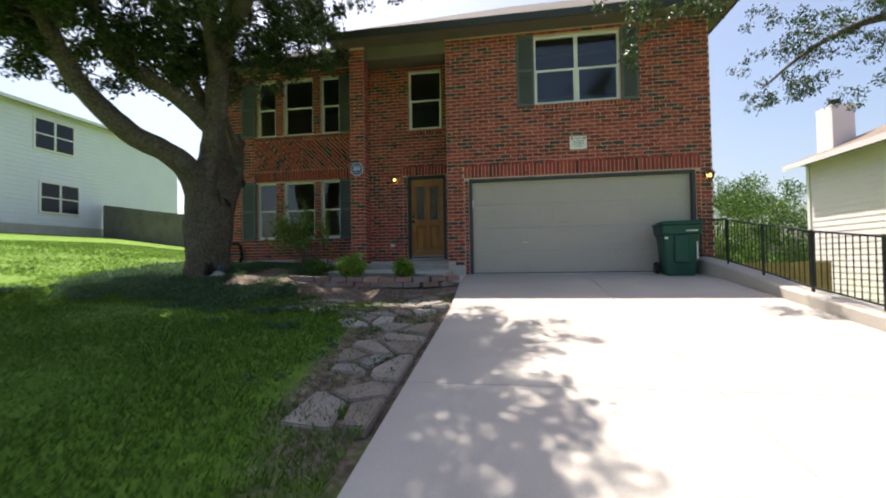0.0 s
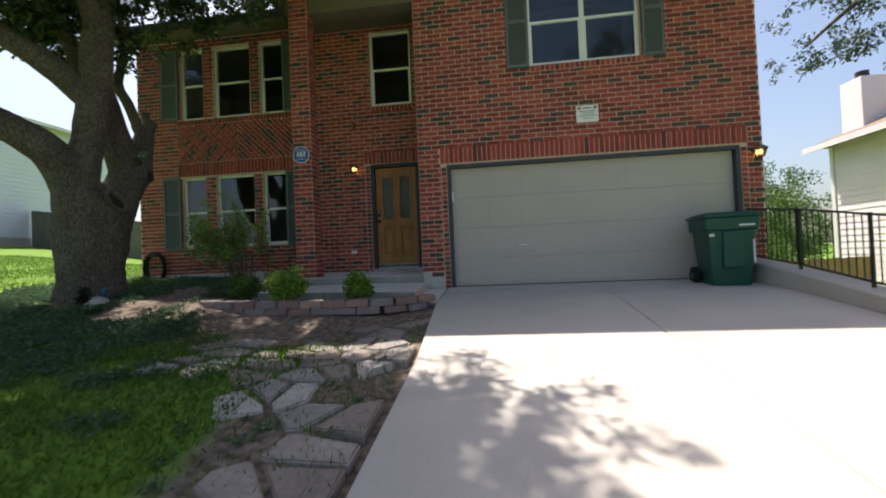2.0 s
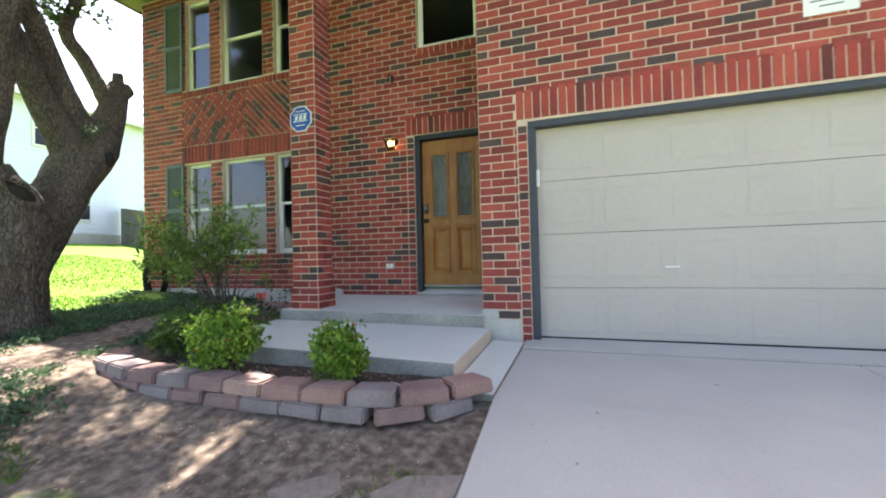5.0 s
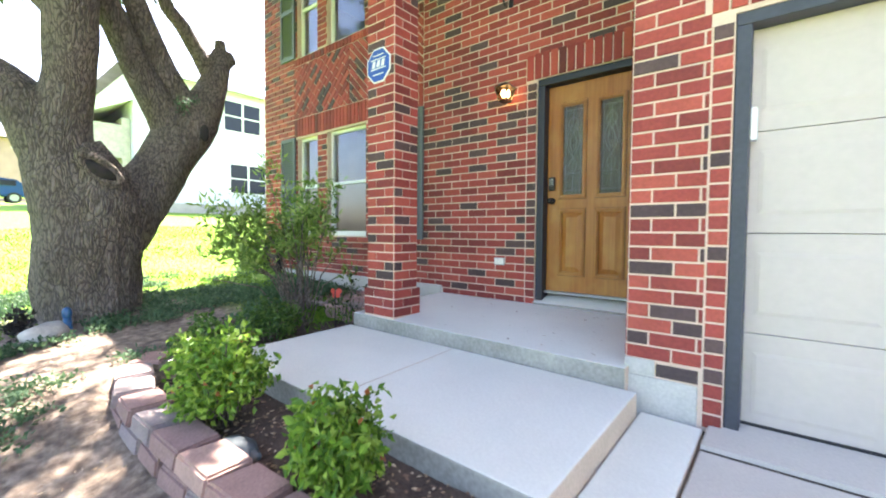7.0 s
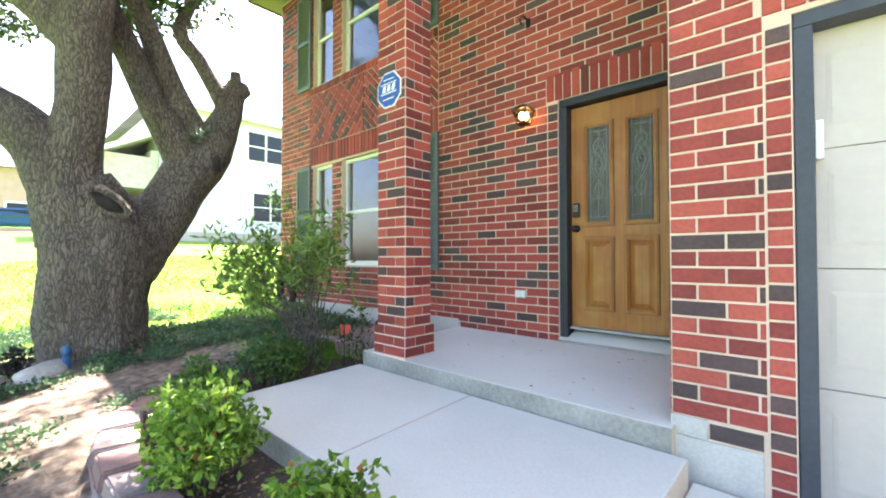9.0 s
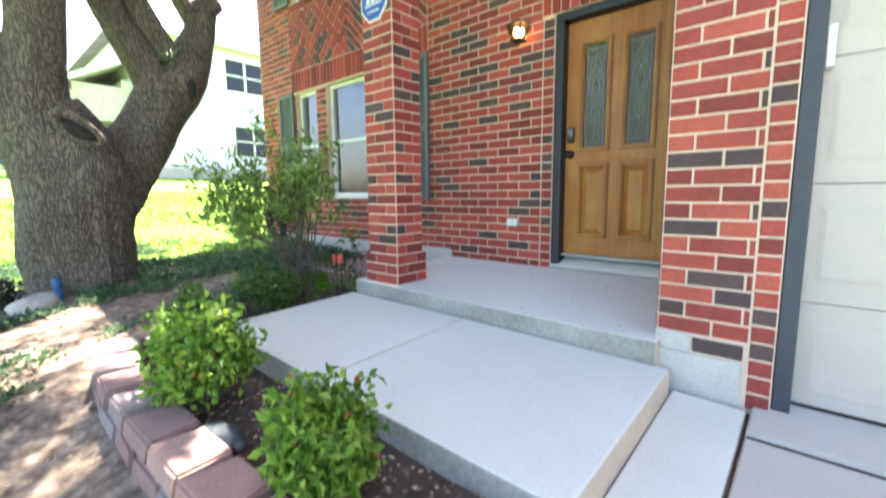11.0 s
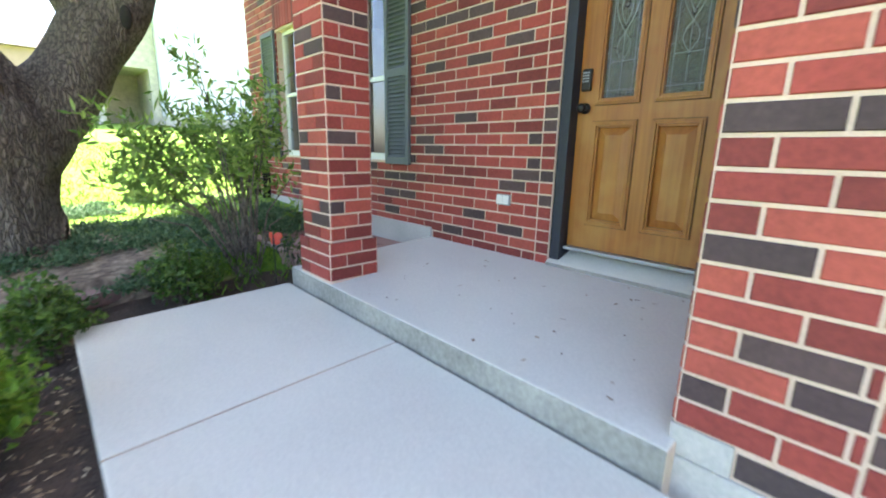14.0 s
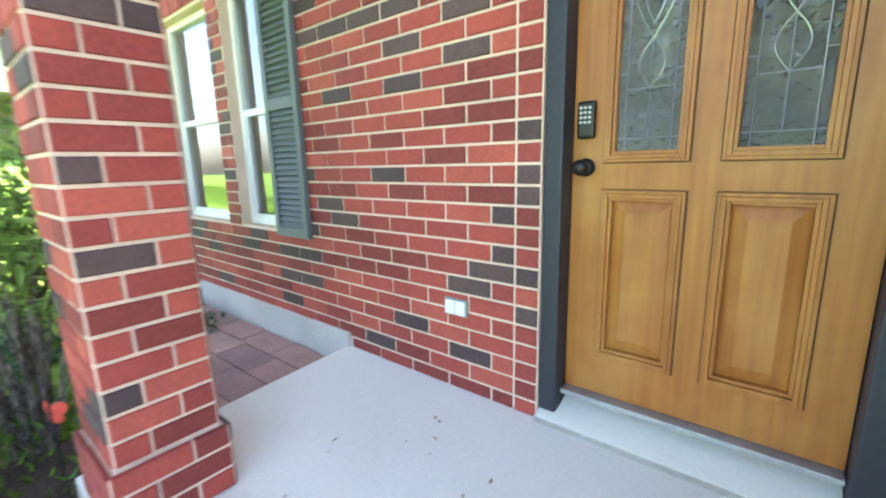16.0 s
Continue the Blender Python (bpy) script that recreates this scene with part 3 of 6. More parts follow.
def diagonal_panel():
    """Bricks laid slantwise, meeting in a point at the panel's middle."""
    x0, x1, z0, z1 = PANEL
    pn = setting("brick_panel", B(x0 + 0.01, x1 - 0.01, YW - 0.001, YW + 0.04, z0 + 0.01, z1 - 0.01), MORTAR, "panel of slanted herringbone red bricks between the windows", "brick panel")
    xm = (x0 + x1) / 2
    for a, b, sgn in ((x0, xm, 1), (xm, x1, -1)):
        cs = math.cos(radians(45))
        for i in range(-12, 24):
            for j in range(-36, 36):
                u, v = (i + 0.5 * (j % 2)) * PITCH, j * COURSE
                w, h = (PITCH - JOINT) / 2, (COURSE - JOINT) / 2
                poly = []
                for du, dv in ((-w, -h), (w, -h), (w, h), (-w, h)):
                    uu, vv = u + du, v + dv
                    poly.append((xm - sgn * (xm - (x0 + (uu - vv) * cs)) if sgn > 0 else 2 * xm - (x0 + (uu - vv) * cs), z0 + (uu + vv) * cs))
                for axis, lim, less in ((0, a + 0.006, False), (0, b - 0.006, True), (1, z0 + 0.006, False), (1, z1 - 0.006, True)):
                    poly = clip_poly(poly, axis, lim, less) if poly else poly
                if len(poly) < 3:
                    continue
                area = abs(sum(p[0] * q[1] - q[0] * p[1] for p, q in zip(poly, poly[1:] + poly[:1]))) / 2
                if area < 0.0008:
                    continue
                bm = bmesh.new()
                f = [bm.verts.new((p[0], YW - 0.010, p[1])) for p in poly]
                k = [bm.verts.new((p[0], YW + 0.004, p[1])) for p in poly]
                bm.faces.new(f)
                for q in range(len(f)):
                    bm.faces.new((f[q], f[(q + 1) % len(f)], k[(q + 1) % len(f)], k[q]))
                bmesh.ops.recalc_face_normals(bm, faces=bm.faces)
                part("brick", bm, BRICK, pn)


diagonal_panel()
setting("footing_house", B(wx0 - 0.0, -3.9, YW - 0.03, YW + 0.2, 0.9, 1.51, bevel=0.01), FOUND, "bare concrete footing under the brick front", "footing")
wall_core("wall_house_left", [(wx0, wx0 + 0.2, YW + 0.221, 20, 0.8, wz1)], "side wall of the house")
wall_core("wall_house_back", [(wx0, gx1, 20.01, 20.2, -0.6, wz1)], "rear wall of the house")
lft = running(0.0, 1.2, 1.16, wz1, [], 0.05)
lay(bpy.data.objects["wall_house_left"], [(wx0, YW + u, z, w, h, 0) for u, z, w, h in lft], -90, (wx0, YW, 3), BRICK, BRICK_MESH)

# rooms behind the panes
setting("room_floor_upper", B(wx0 + 0.21, gx1 - 0.21, YW + 0.23, 20, 4.25, 4.35), ROOM, "upper floor inside the house", "floor")
setting("room_wall_upper", B(wx0 + 0.21, gx1 - 0.21, 14.0, 14.1, 1.3, wz1 - 0.05), ROOM, "plain inner wall behind the windows", "wall")
setting("room_wall_garage", B(gx0 + 0.21, gx1 - 0.21, YG + 0.6, YG + 0.65, 1.0, 4.24), ROOM, "plain wall behind the garage door", "wall")
setting("ceiling", B(wx0 + 0.21, gx1 - 0.21, YW + 0.23, 20, wz1 - 0.14, wz1 - 0.06), ROOM, "plain upper ceiling inside the house", "ceiling")


def column():
    c = thing("porch_column", "two-storey red brick porch column with a flared foot", "column")
    x0, x1, y0, y1 = -3.76, -3.41, 9.655, 9.955
    part("core", B(x0, x1, y0, y1, 1.30, 6.6), MORTAR, c)
    part("foot", B(x0 - 0.022, x1 + 0.022, y0 - 0.022, y1 + 0.022, 1.30, 1.372 + 3 * COURSE - 0.01), MORTAR, c)
    out = {0: [], 90: [], -90: [], 180: []}
    for g, za, zb in ((0.022, 1.372, 1.372 + 3 * COURSE), (0.0, 1.372 + 3 * COURSE, 6.6)):
        n = int((zb - za) / COURSE + 0.01)
        for r in range(n):
            z = za + (r + 0.5) * COURSE
            rr = r + (0 if g else 1)
            for turn in out:
                wd = (0.35 if turn in (0, 180) else 0.30) + 2 * g
                long = wd * 0.66
                flip = (rr + (turn in (90, -90))) % 2
                for a, b in (((0, long), (long, wd)) if flip else ((0, wd - long), (wd - long, wd))):
                    u, w = (a + b) / 2, round(b - a - JOINT, 3)
                    a2 = 0.004 if a == 0 else 0
                    h = round(COURSE - JOINT, 3)
                    if turn == 0:
                        out[turn].append((x0 - g + u, y0 - g, z, w + 0.011, h, 0))
                    elif turn == 180:
                        out[turn].append((x0 - g + u, y1 + g, z, w + 0.011, h, 0))
                    elif turn == 90:
                        out[turn].append((x1 + g, y0 - g + u, z, w + 0.011, h, 0))
                    else:
                        out[turn].append((x0 - g, y0 - g + u, z, w + 0.011, h, 0))
    for turn, bricks in out.items():
        bricks = [(x, y, z, round(w - 0.011, 3) + 0.002, h, t) for x, y, z, w, h, t in bricks]
        near = sorted(bricks, key=lambda k: k[2])
        lay(c, near, turn, (-3.6, 9.7, 2.0), BRICK, BRICK_MESH)


column()

# porch slab, landing, step
def sloped(x0, x1, y0, y1, zb, z00, z10, z11, z01, bevel=0.013):
    """A cast slab with its own fall: top heights at front-left, front-right, back-right, back-left."""
    bm = B(x0, x1, y0, y1, zb, zb + 1)
    for v in bm.verts:
        if v.co.z > zb + 0.5:
            fx, fy = (v.co.x - x0) / (x1 - x0), (v.co.y - y0) / (y1 - y0)
            v.co.z = (z00 * (1 - fx) + z10 * fx) * (1 - fy) + (z01 * (1 - fx) + z11 * fx) * fy
    bmesh.ops.bevel(bm, geom=list(bm.edges), offset=bevel, segments=2, affect="EDGES", profile=0.6)
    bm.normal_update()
    # sides other than +x take the darker grey, shade painted in with stain
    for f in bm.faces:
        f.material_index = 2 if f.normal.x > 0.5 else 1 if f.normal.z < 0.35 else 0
    return bm


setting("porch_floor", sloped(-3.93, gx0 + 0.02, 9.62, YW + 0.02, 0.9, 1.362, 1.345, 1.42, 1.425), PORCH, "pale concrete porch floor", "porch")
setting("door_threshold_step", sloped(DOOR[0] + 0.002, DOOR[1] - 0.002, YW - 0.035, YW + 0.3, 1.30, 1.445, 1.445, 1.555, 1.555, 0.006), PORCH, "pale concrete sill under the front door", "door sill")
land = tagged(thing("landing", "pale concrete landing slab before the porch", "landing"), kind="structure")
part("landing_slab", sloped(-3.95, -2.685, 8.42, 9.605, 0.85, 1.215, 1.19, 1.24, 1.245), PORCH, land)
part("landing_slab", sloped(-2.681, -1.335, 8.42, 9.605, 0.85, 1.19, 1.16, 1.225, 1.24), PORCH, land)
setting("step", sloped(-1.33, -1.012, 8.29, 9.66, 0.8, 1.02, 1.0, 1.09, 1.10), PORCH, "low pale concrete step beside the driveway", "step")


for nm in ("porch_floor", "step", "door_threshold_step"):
    bpy.data.objects[nm].data.materials.append(SHADED_WEATHERED)
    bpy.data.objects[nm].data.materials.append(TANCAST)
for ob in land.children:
    ob.data.materials.append(SHADED_WEATHERED)
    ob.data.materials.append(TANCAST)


# roof
def roof():
    r = tagged(thing("roof", "dark grey shingled hip roof with dark fascia", "roof"), kind="structure")
    for nm, x0, x1, yf, ze, rx0, rx1, ry, rz in (("main_roof", -4.10, 4.62, 9.18, 6.72, 0.1, 2.7, 14.5, 10.05), ("wing_roof", -8.45, -3.0, 10.48, 6.93, -5.4, -2.5, 14.5, 9.3)):
        yb = 20.5
        bm = bmesh.new()
        e = [bm.verts.new(c) for c in ((x0, yf, ze), (x1, yf, ze), (x1, yb, ze), (x0, yb, ze))]
        a, b = bm.verts.new((rx0, ry, rz)), bm.verts.new((rx1, ry, rz))
        for f in ((e[0], e[1], b, a), (e[1], e[2], b), (e[2], e[3], a, b), (e[3], e[0], a)):
            bm.faces.new(f)
        bm.faces.new(e[::-1])
        part(nm, bm, SHINGLE, r)
        bm = bmesh.new()
        box(bm, x0 - 0.01, x1 + 0.01, yf - 0.02, yf + 0.015, ze - 0.16, ze + 0.01)
        box(bm, x0 - 0.02, x0 + 0.012, yf + 0.016, yb, ze - 0.16, ze + 0.01)
        box(bm, x1 - 0.012, x1 + 0.02, yf + 0.016, yb, ze - 0.16, ze + 0.01)
        part("fascia", bm, DARKTRIM, r)
        part("soffit", B(x0 + 0.013, x1 - 0.013, yf + 0.016, (YW if nm == "main_roof" else YW + 0.2), ze - 0.14, ze - 0.10), SOFFIT, r)
    part("beam", B(-3.85, gx0 - 0.01, YG + 0.02, YG + 0.34, 6.28, 6.575), SOFFIT, r, "plain beam over the porch")


roof()


# ---- windows, shutters, doors ----
def window(name, x0, x1, z0, z1, y, blind=0.0, units=1, label="white vinyl single-hung window with dark panes"):
    w = tagged(thing(name, label, "window"), kind="structure")
    step = (x1 - x0) / units
    for u in range(units):
        a, b = x0 + u * step, x0 + (u + 1) * step
        zm = (z0 + z1) / 2
        bm = bmesh.new()
        for q in ((a, a + 0.04, z0, z1), (b - 0.04, b, z0, z1), (a + 0.04, b - 0.04, z0, z0 + 0.045), (a + 0.04, b - 0.04, z1 - 0.045, z1)):
            box(bm, q[0], q[1], y + 0.07, y + 0.14, q[2], q[3], bevel=0.004)
        part("window_frame", bm, WHITE, w)
        part("meeting_rail", B(a + 0.04, b - 0.04, y + 0.075, y + 0.125, zm - 0.022, zm + 0.022, bevel=0.004), WHITE, w)
        bm = bmesh.new()
        for q in ((a + 0.04, a + 0.062, z0 + 0.045, zm - 0.022), (b - 0.062, b - 0.04, z0 + 0.045, zm - 0.022)):
            box(bm, q[0], q[1], y + 0.085, y + 0.12, q[2], q[3])
        box(bm, a + 0.062, b - 0.062, y + 0.085, y + 0.12, z0 + 0.045, z0 + 0.07)
        part("sash", bm, WHITE, w)
        for c, d in ((z0 + 0.045, zm - 0.02), (zm + 0.02, z1 - 0.045)):
            part("pane", B(a + 0.03, b - 0.03, y + 0.100, y + 0.104, c, d), GLASS, w).visible_shadow = False
        if blind:
            n = int((z1 - z0) * blind / 0.045)
            bm = bmesh.new()
            for i in range(n):
                z = z1 - 0.05 - i * 0.045
                box(bm, a + 0.05, b - 0.05, y + 0.19, y + 0.196, z - 0.04, z - 0.004)
            part("blind", bm, BLIND, w)
    return w


for i, q in enumerate(LOWS):
    window("window_%d" % (i + 1), *q, YW, blind=0)
for i, q in enumerate(UPS):
    window("window_%d" % (i + 4), *q, YW)
window("window_7", *MID, YW)
window("window_8", *UPW, YG, units=2, label="wide white double window over the garage")


def shutter(x0, x1, z0, z1, y):
    s = thing("shutter", "grey-green louvred shutter fixed to brick", "shutter", "shutters beside the windows")
    bm = bmesh.new()
    zm = (z0 + z1) / 2
    for q in ((x0, x0 + 0.045, z0, z1), (x1 - 0.045, x1, z0, z1), (x0 + 0.045, x1 - 0.045, z0, z0 + 0.06), (x0 + 0.045, x1 - 0.045, z1 - 0.06, z1), (x0 + 0.045, x1 - 0.045, zm - 0.035, zm + 0.035)):
        box(bm, q[0], q[1], y - 0.045, y - 0.009, q[2], q[3], bevel=0.004)
    part("frame", bm, SHUTTER, s)
    part("backing", B(x0 + 0.04, x1 - 0.04, y - 0.018, y - 0.011, z0 + 0.05, z1 - 0.05), SHUTTER, s)
    for c, d in ((z0 + 0.06, zm - 0.035), (zm + 0.035, z1 - 0.06)):
        n = int((d - c) / 0.036)
        for i in range(n):
            z = c + (i + 0.5) * (d - c) / n
            b2 = B(-(x1 - x0) / 2 + 0.047, (x1 - x0) / 2 - 0.047, -0.017, 0.017, -0.004, 0.004)
            bmesh.ops.transform(b2, matrix=pose((x0 + x1) / 2, y - 0.029, z, 50, 0, 0), verts=b2.verts)
            part("slat", b2, SHUTTER, s)
    return s


for x0, x1 in ((-7.47, -7.05), (-4.555, -4.20)):
    shutter(x0, x1, 2.05, 3.68, YW)
    shutter(x0, x1, 4.96, 6.55, YW)
for x0, x1 in ((0.21, 0.585), (2.462, 2.81)):
    shutter(x0, x1, 4.87, 6.48, YG)


def garage_door():
    g = tagged(thing("door_garage", "closed beige sectional garage door with pressed panels", "garage door"), kind="structure")
    x0, x1, z0, z1 = GAR[0] + 0.06, GAR[1] - 0.06, 1.075, 3.22
    h = (z1 - z0) / 4
    y = YG + 0.13
    for i in range(4):
        sec = part("section", B(x0, x1, y, y + 0.04, z0 + i * h + 0.002, z0 + (i + 1) * h - 0.002, bevel=0.002), GARAGE, g)
        for k in range(8):
            w = (x1 - x0) / 8
            a, b, c, d = x0 + k * w + 0.05, x0 + (k + 1) * w - 0.05, z0 + i * h + 0.10, z0 + (i + 1) * h - 0.10
            bm = bmesh.new()
            o = [bm.verts.new(v) for v in ((a, y, c), (b, y, c), (b, y, d), (a, y, d))]
            p = [bm.verts.new(v) for v in ((a + 0.02, y - 0.003, c + 0.02), (b - 0.02, y - 0.003, c + 0.02), (b - 0.02, y - 0.003, d - 0.02), (a + 0.02, y - 0.003, d - 0.02))]
            for q in range(4):
                bm.faces.new((o[q], o[(q + 1) % 4], p[(q + 1) % 4], p[q]))
            bm.faces.new(p)
            bmesh.ops.translate(bm, vec=(0, -0.0012, 0), verts=bm.verts)
            part("panel", bm, GARAGE, sec)
    part("bottom_seal", B(x0, x1, y - 0.012, y + 0.045, 1.05, 1.124), RUBBER, g)
    part("lift_handle", B(0.28, 0.40, y - 0.03, y - 0.007, 1.80, 1.815, bevel=0.004), WHITE, g)
    for nm, q in (("jamb", (GAR[0] + 0.002, GAR[0] + 0.07, 1.04, 3.215)), ("jamb", (GAR[1] - 0.07, GAR[1] - 0.002, 1.04, 3.215)), ("head", (GAR[0] + 0.002, GAR[1] - 0.002, 3.217, 3.285))):
        part(nm, B(q[0], q[1], YG + 0.012, YG + 0.125, q[2], q[3], bevel=0.006), TRIM, g, "blue-grey painted trim")
    bm = B(GAR[0] + 0.072, GAR[0] + 0.10, YG + 0.05, YG + 0.11, 2.63, 2.80, bevel=0.006)
    part("weather_strip", bm, WHITE, g, "loose white strip at the jamb")


garage_door()


def front_door():
    d = tagged(thing("door_1", "closed honey-stained wooden front door with two leaded lights", "front door"), kind="structure")
    x0, x1, z0, z1 = -2.605, -1.73, 1.56, 3.59
    y = YW + 0.10
    for nm, q in (("jamb", (DOOR[0] + 0.002, x0 - 0.004, 1.46, 3.60)), ("jamb", (x1 + 0.004, DOOR[1] - 0.002, 1.46, 3.60)), ("head", (DOOR[0] + 0.002, DOOR[1] - 0.002, 3.602, 3.668))):
        part(nm, B(q[0], q[1], YW + 0.01, YW + 0.16, q[2], q[3], bevel=0.008), DOORTRIM, d, "dark blue-grey painted frame")
    part("sill_plate", B(x0, x1, y - 0.05, y + 0.04, 1.537, 1.557, bevel=0.004), METAL, d)
    # rails and stiles round the four fields
    w = x1 - x0
    st, mu = 0.116, 0.088
    xa, xb = x0 + st, x1 - st
    xm0, xm1 = (x0 + x1) / 2 - mu / 2, (x0 + x1) / 2 + mu / 2
    zb, zk0, zk1, zt = 1.722, 2.38, 2.48, 3.42
    leaf = part("leaf", B(x0, xa, y, y + 0.045, z0, z1), WOOD, d)
    for q in ((xb, x1, z0, z1), (xa, xb, z0, zb), (xa, xb, zk0, zk1), (xa, xb, zt, z1), (xm0, xm1, zb, zk0), (xm0, xm1, zk1, zt)):
        part("rail", B(q[0], q[1], y, y + 0.045, q[2], q[3]), WOOD, leaf)
    for a, b in ((xa, xm0), (xm1, xb)):
        for c, e, lit in ((zb, zk0, False), (zk1, zt, True)):
            bm = bmesh.new()
            for g0, g1, dy in ((0.0, 0.012, -0.012), (0.012, 0.026, -0.018), (0.026, 0.038, -0.006)):
                for q in ((a + g0, a + g1, c + g0, e - g0), (b - g1, b - g0, c + g0, e - g0), (a + g1, b - g1, c + g0, c + g1), (a + g1, b - g1, e - g1, e - g0)):
                    box(bm, q[0], q[1], y + dy, y + 0.03, q[2], q[3], bevel=0.002)
            part("moulding", bm, WOOD, leaf)
            # thin dark strips paint in the shade along the moulding's outer edge
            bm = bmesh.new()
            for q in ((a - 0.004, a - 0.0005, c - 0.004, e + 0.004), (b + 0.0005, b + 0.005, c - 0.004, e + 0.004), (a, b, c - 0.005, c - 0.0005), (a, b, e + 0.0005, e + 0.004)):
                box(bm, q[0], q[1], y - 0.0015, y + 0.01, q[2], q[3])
            part("groove", bm, MOULDING_SHADE, leaf, "dark line of painted shade round the moulding")
            if not lit:
                bm = bmesh.new()
                r0, r1 = 0.038, 0.085
                o = [bm.verts.new(v) for v in ((a + r0, y + 0.018, c + r0), (b - r0, y + 0.018, c + r0), (b - r0, y + 0.018, e - r0), (a + r0, y + 0.018, e - r0))]
                p = [bm.verts.new(v) for v in ((a + r1, y + 0.002, c + r1), (b - r1, y + 0.002, c + r1), (b - r1, y + 0.002, e - r1), (a + r1, y + 0.002, e - r1))]
                for q in range(4):
                    bm.faces.new((o[q], o[(q + 1) % 4], p[(q + 1) % 4], p[q]))
                bm.faces.new(p)
                part("raised_panel", bm, WOOD, leaf)
            else:
                part("leaded_light", B(a + 0.036, b - 0.036, y + 0.016, y + 0.022, c + 0.036, e - 0.036), LEADGLASS, leaf, "textured leaded glass")
                lead_lines(a + 0.038, b - 0.038, c + 0.038, e - 0.038, y + 0.012, leaf)
    # keypad lock and knob
    k = part("keypad_lock", B(x0 + 0.02, x0 + 0.085, y - 0.03, y - 0.001, 2.565, 2.70, bevel=0.012), HARDWARE, d, "dark keypad lock")
    for r in range(4):
        for c in range(3):
            part("key", cyl(bmesh.new(), (x0 + 0.036 + c * 0.016, y - 0.029, 2.675 - r * 0.017), (x0 + 0.036 + c * 0.016, y - 0.034, 2.675 - r * 0.017), 0.0055, seg=10), METAL, k)
    bm = bmesh.new()
    cyl(bm, (x0 + 0.052, y - 0.001, 2.462), (x0 + 0.052, y - 0.012, 2.462), 0.034, seg=24)
    cyl(bm, (x0 + 0.052, y - 0.012, 2.462), (x0 + 0.052, y - 0.045, 2.462), 0.013, seg=16)
    bmesh.ops.create_uvsphere(bm, u_segments=20, v_segments=12, radius=0.03, matrix=Matrix.Translation((x0 + 0.052, y - 0.06, 2.462)) @ Matrix.Diagonal((1, 0.75, 1, 1)))
    part("knob", bm, HARDWARE, d, "round dark bronze knob", smooth=True)


def leadglass():
    m = glass("leaded_glass", (0.86, 0.90, 0.88), 0.05)
    m.node_tree.nodes["Principled BSDF"].inputs["Transmission Weight"].default_value = 0.93
    m.node_tree.nodes["Principled BSDF"].inputs["Specular IOR Level"].default_value = 1.0
    n, l = m.node_tree.nodes, m.node_tree.links
    v, b = n.new("ShaderNodeTexVoronoi"), n.new("ShaderNodeBump")
    v.inputs["Scale"].default_value = 45
    g = n.new("ShaderNodeNewGeometry")
    l.new(g.outputs["Position"], v.inputs["Vector"])
    b.inputs["Strength"].default_value, b.inputs["Distance"].default_value = 1.0, 0.012
    l.new(v.outputs["Distance"], b.inputs["Height"])
    l.new(b.outputs[0], n["Principled BSDF"].inputs["Normal"])
    return m


LEADGLASS = leadglass()
JEWEL = glass("clear_jewel_glass", (0.97, 0.98, 0.98), 0.0)
LEAD = material("lead_came", (0.33, 0.34, 0.35), 0.35, 0.2, 60, 5, 0.1, metal=0.8)


def lead_lines(a, b, c, d, y, parent):
    """Border bars and a pointed-oval pattern of lead strips."""
    bm = bmesh.new()
    w, h, xm = b - a, d - c, (a + b) / 2
    segs = []
    for u in (0.13, 0.87):
        segs.append(((a + u * w, c), (a + u * w, d)))
    for v in (0.05, 0.95):
        segs.append(((a, c + v * h), (b, c + v * h)))
    segs += [((a + 0.13 * w, c + 0.24 * h), (b - 0.13 * w, c + 0.24 * h)), ((xm, c + 0.05 * h), (xm, c + 0.42 * h)), ((xm, c + 0.80 * h), (xm, c + 0.95 * h)),
             ((a, c + 0.30 * h), (a + 0.13 * w, c + 0.30 * h)), ((b - 0.13 * w, c + 0.30 * h), (b, c + 0.30 * h))]
    for z0, z1, amp in ((0.42, 0.80, 0.32), (0.47, 0.70, 0.16), (0.24, 0.42, 0.20), (0.70, 0.88, 0.24)):
        for s in (-1, 1):
            pts = [(xm + s * amp * w * math.sin(math.pi * i / 10), c + h * (z0 + (z1 - z0) * i / 10)) for i in range(11)]
            segs += list(zip(pts, pts[1:]))
    for p, q in segs:
        cyl(bm, (p[0], y, p[1]), (q[0], y, q[1]), 0.0024, seg=5)
    part("lead_strips", bm, LEAD, parent)
    for v, r in ((0.24, 0.016), (0.47, 0.018), (0.60, 0.022), (0.80, 0.016)):
        bm = bmesh.new()
        bmesh.ops.create_icosphere(bm, subdivisions=1, radius=r, matrix=Matrix.Translation((xm, y - 0.001, c + v * h)) @ Matrix.Diagonal((0.8, 0.4, 1.2, 1)))
        part("glass_jewel", bm, JEWEL, parent, "faceted clear glass jewel")


front_door()


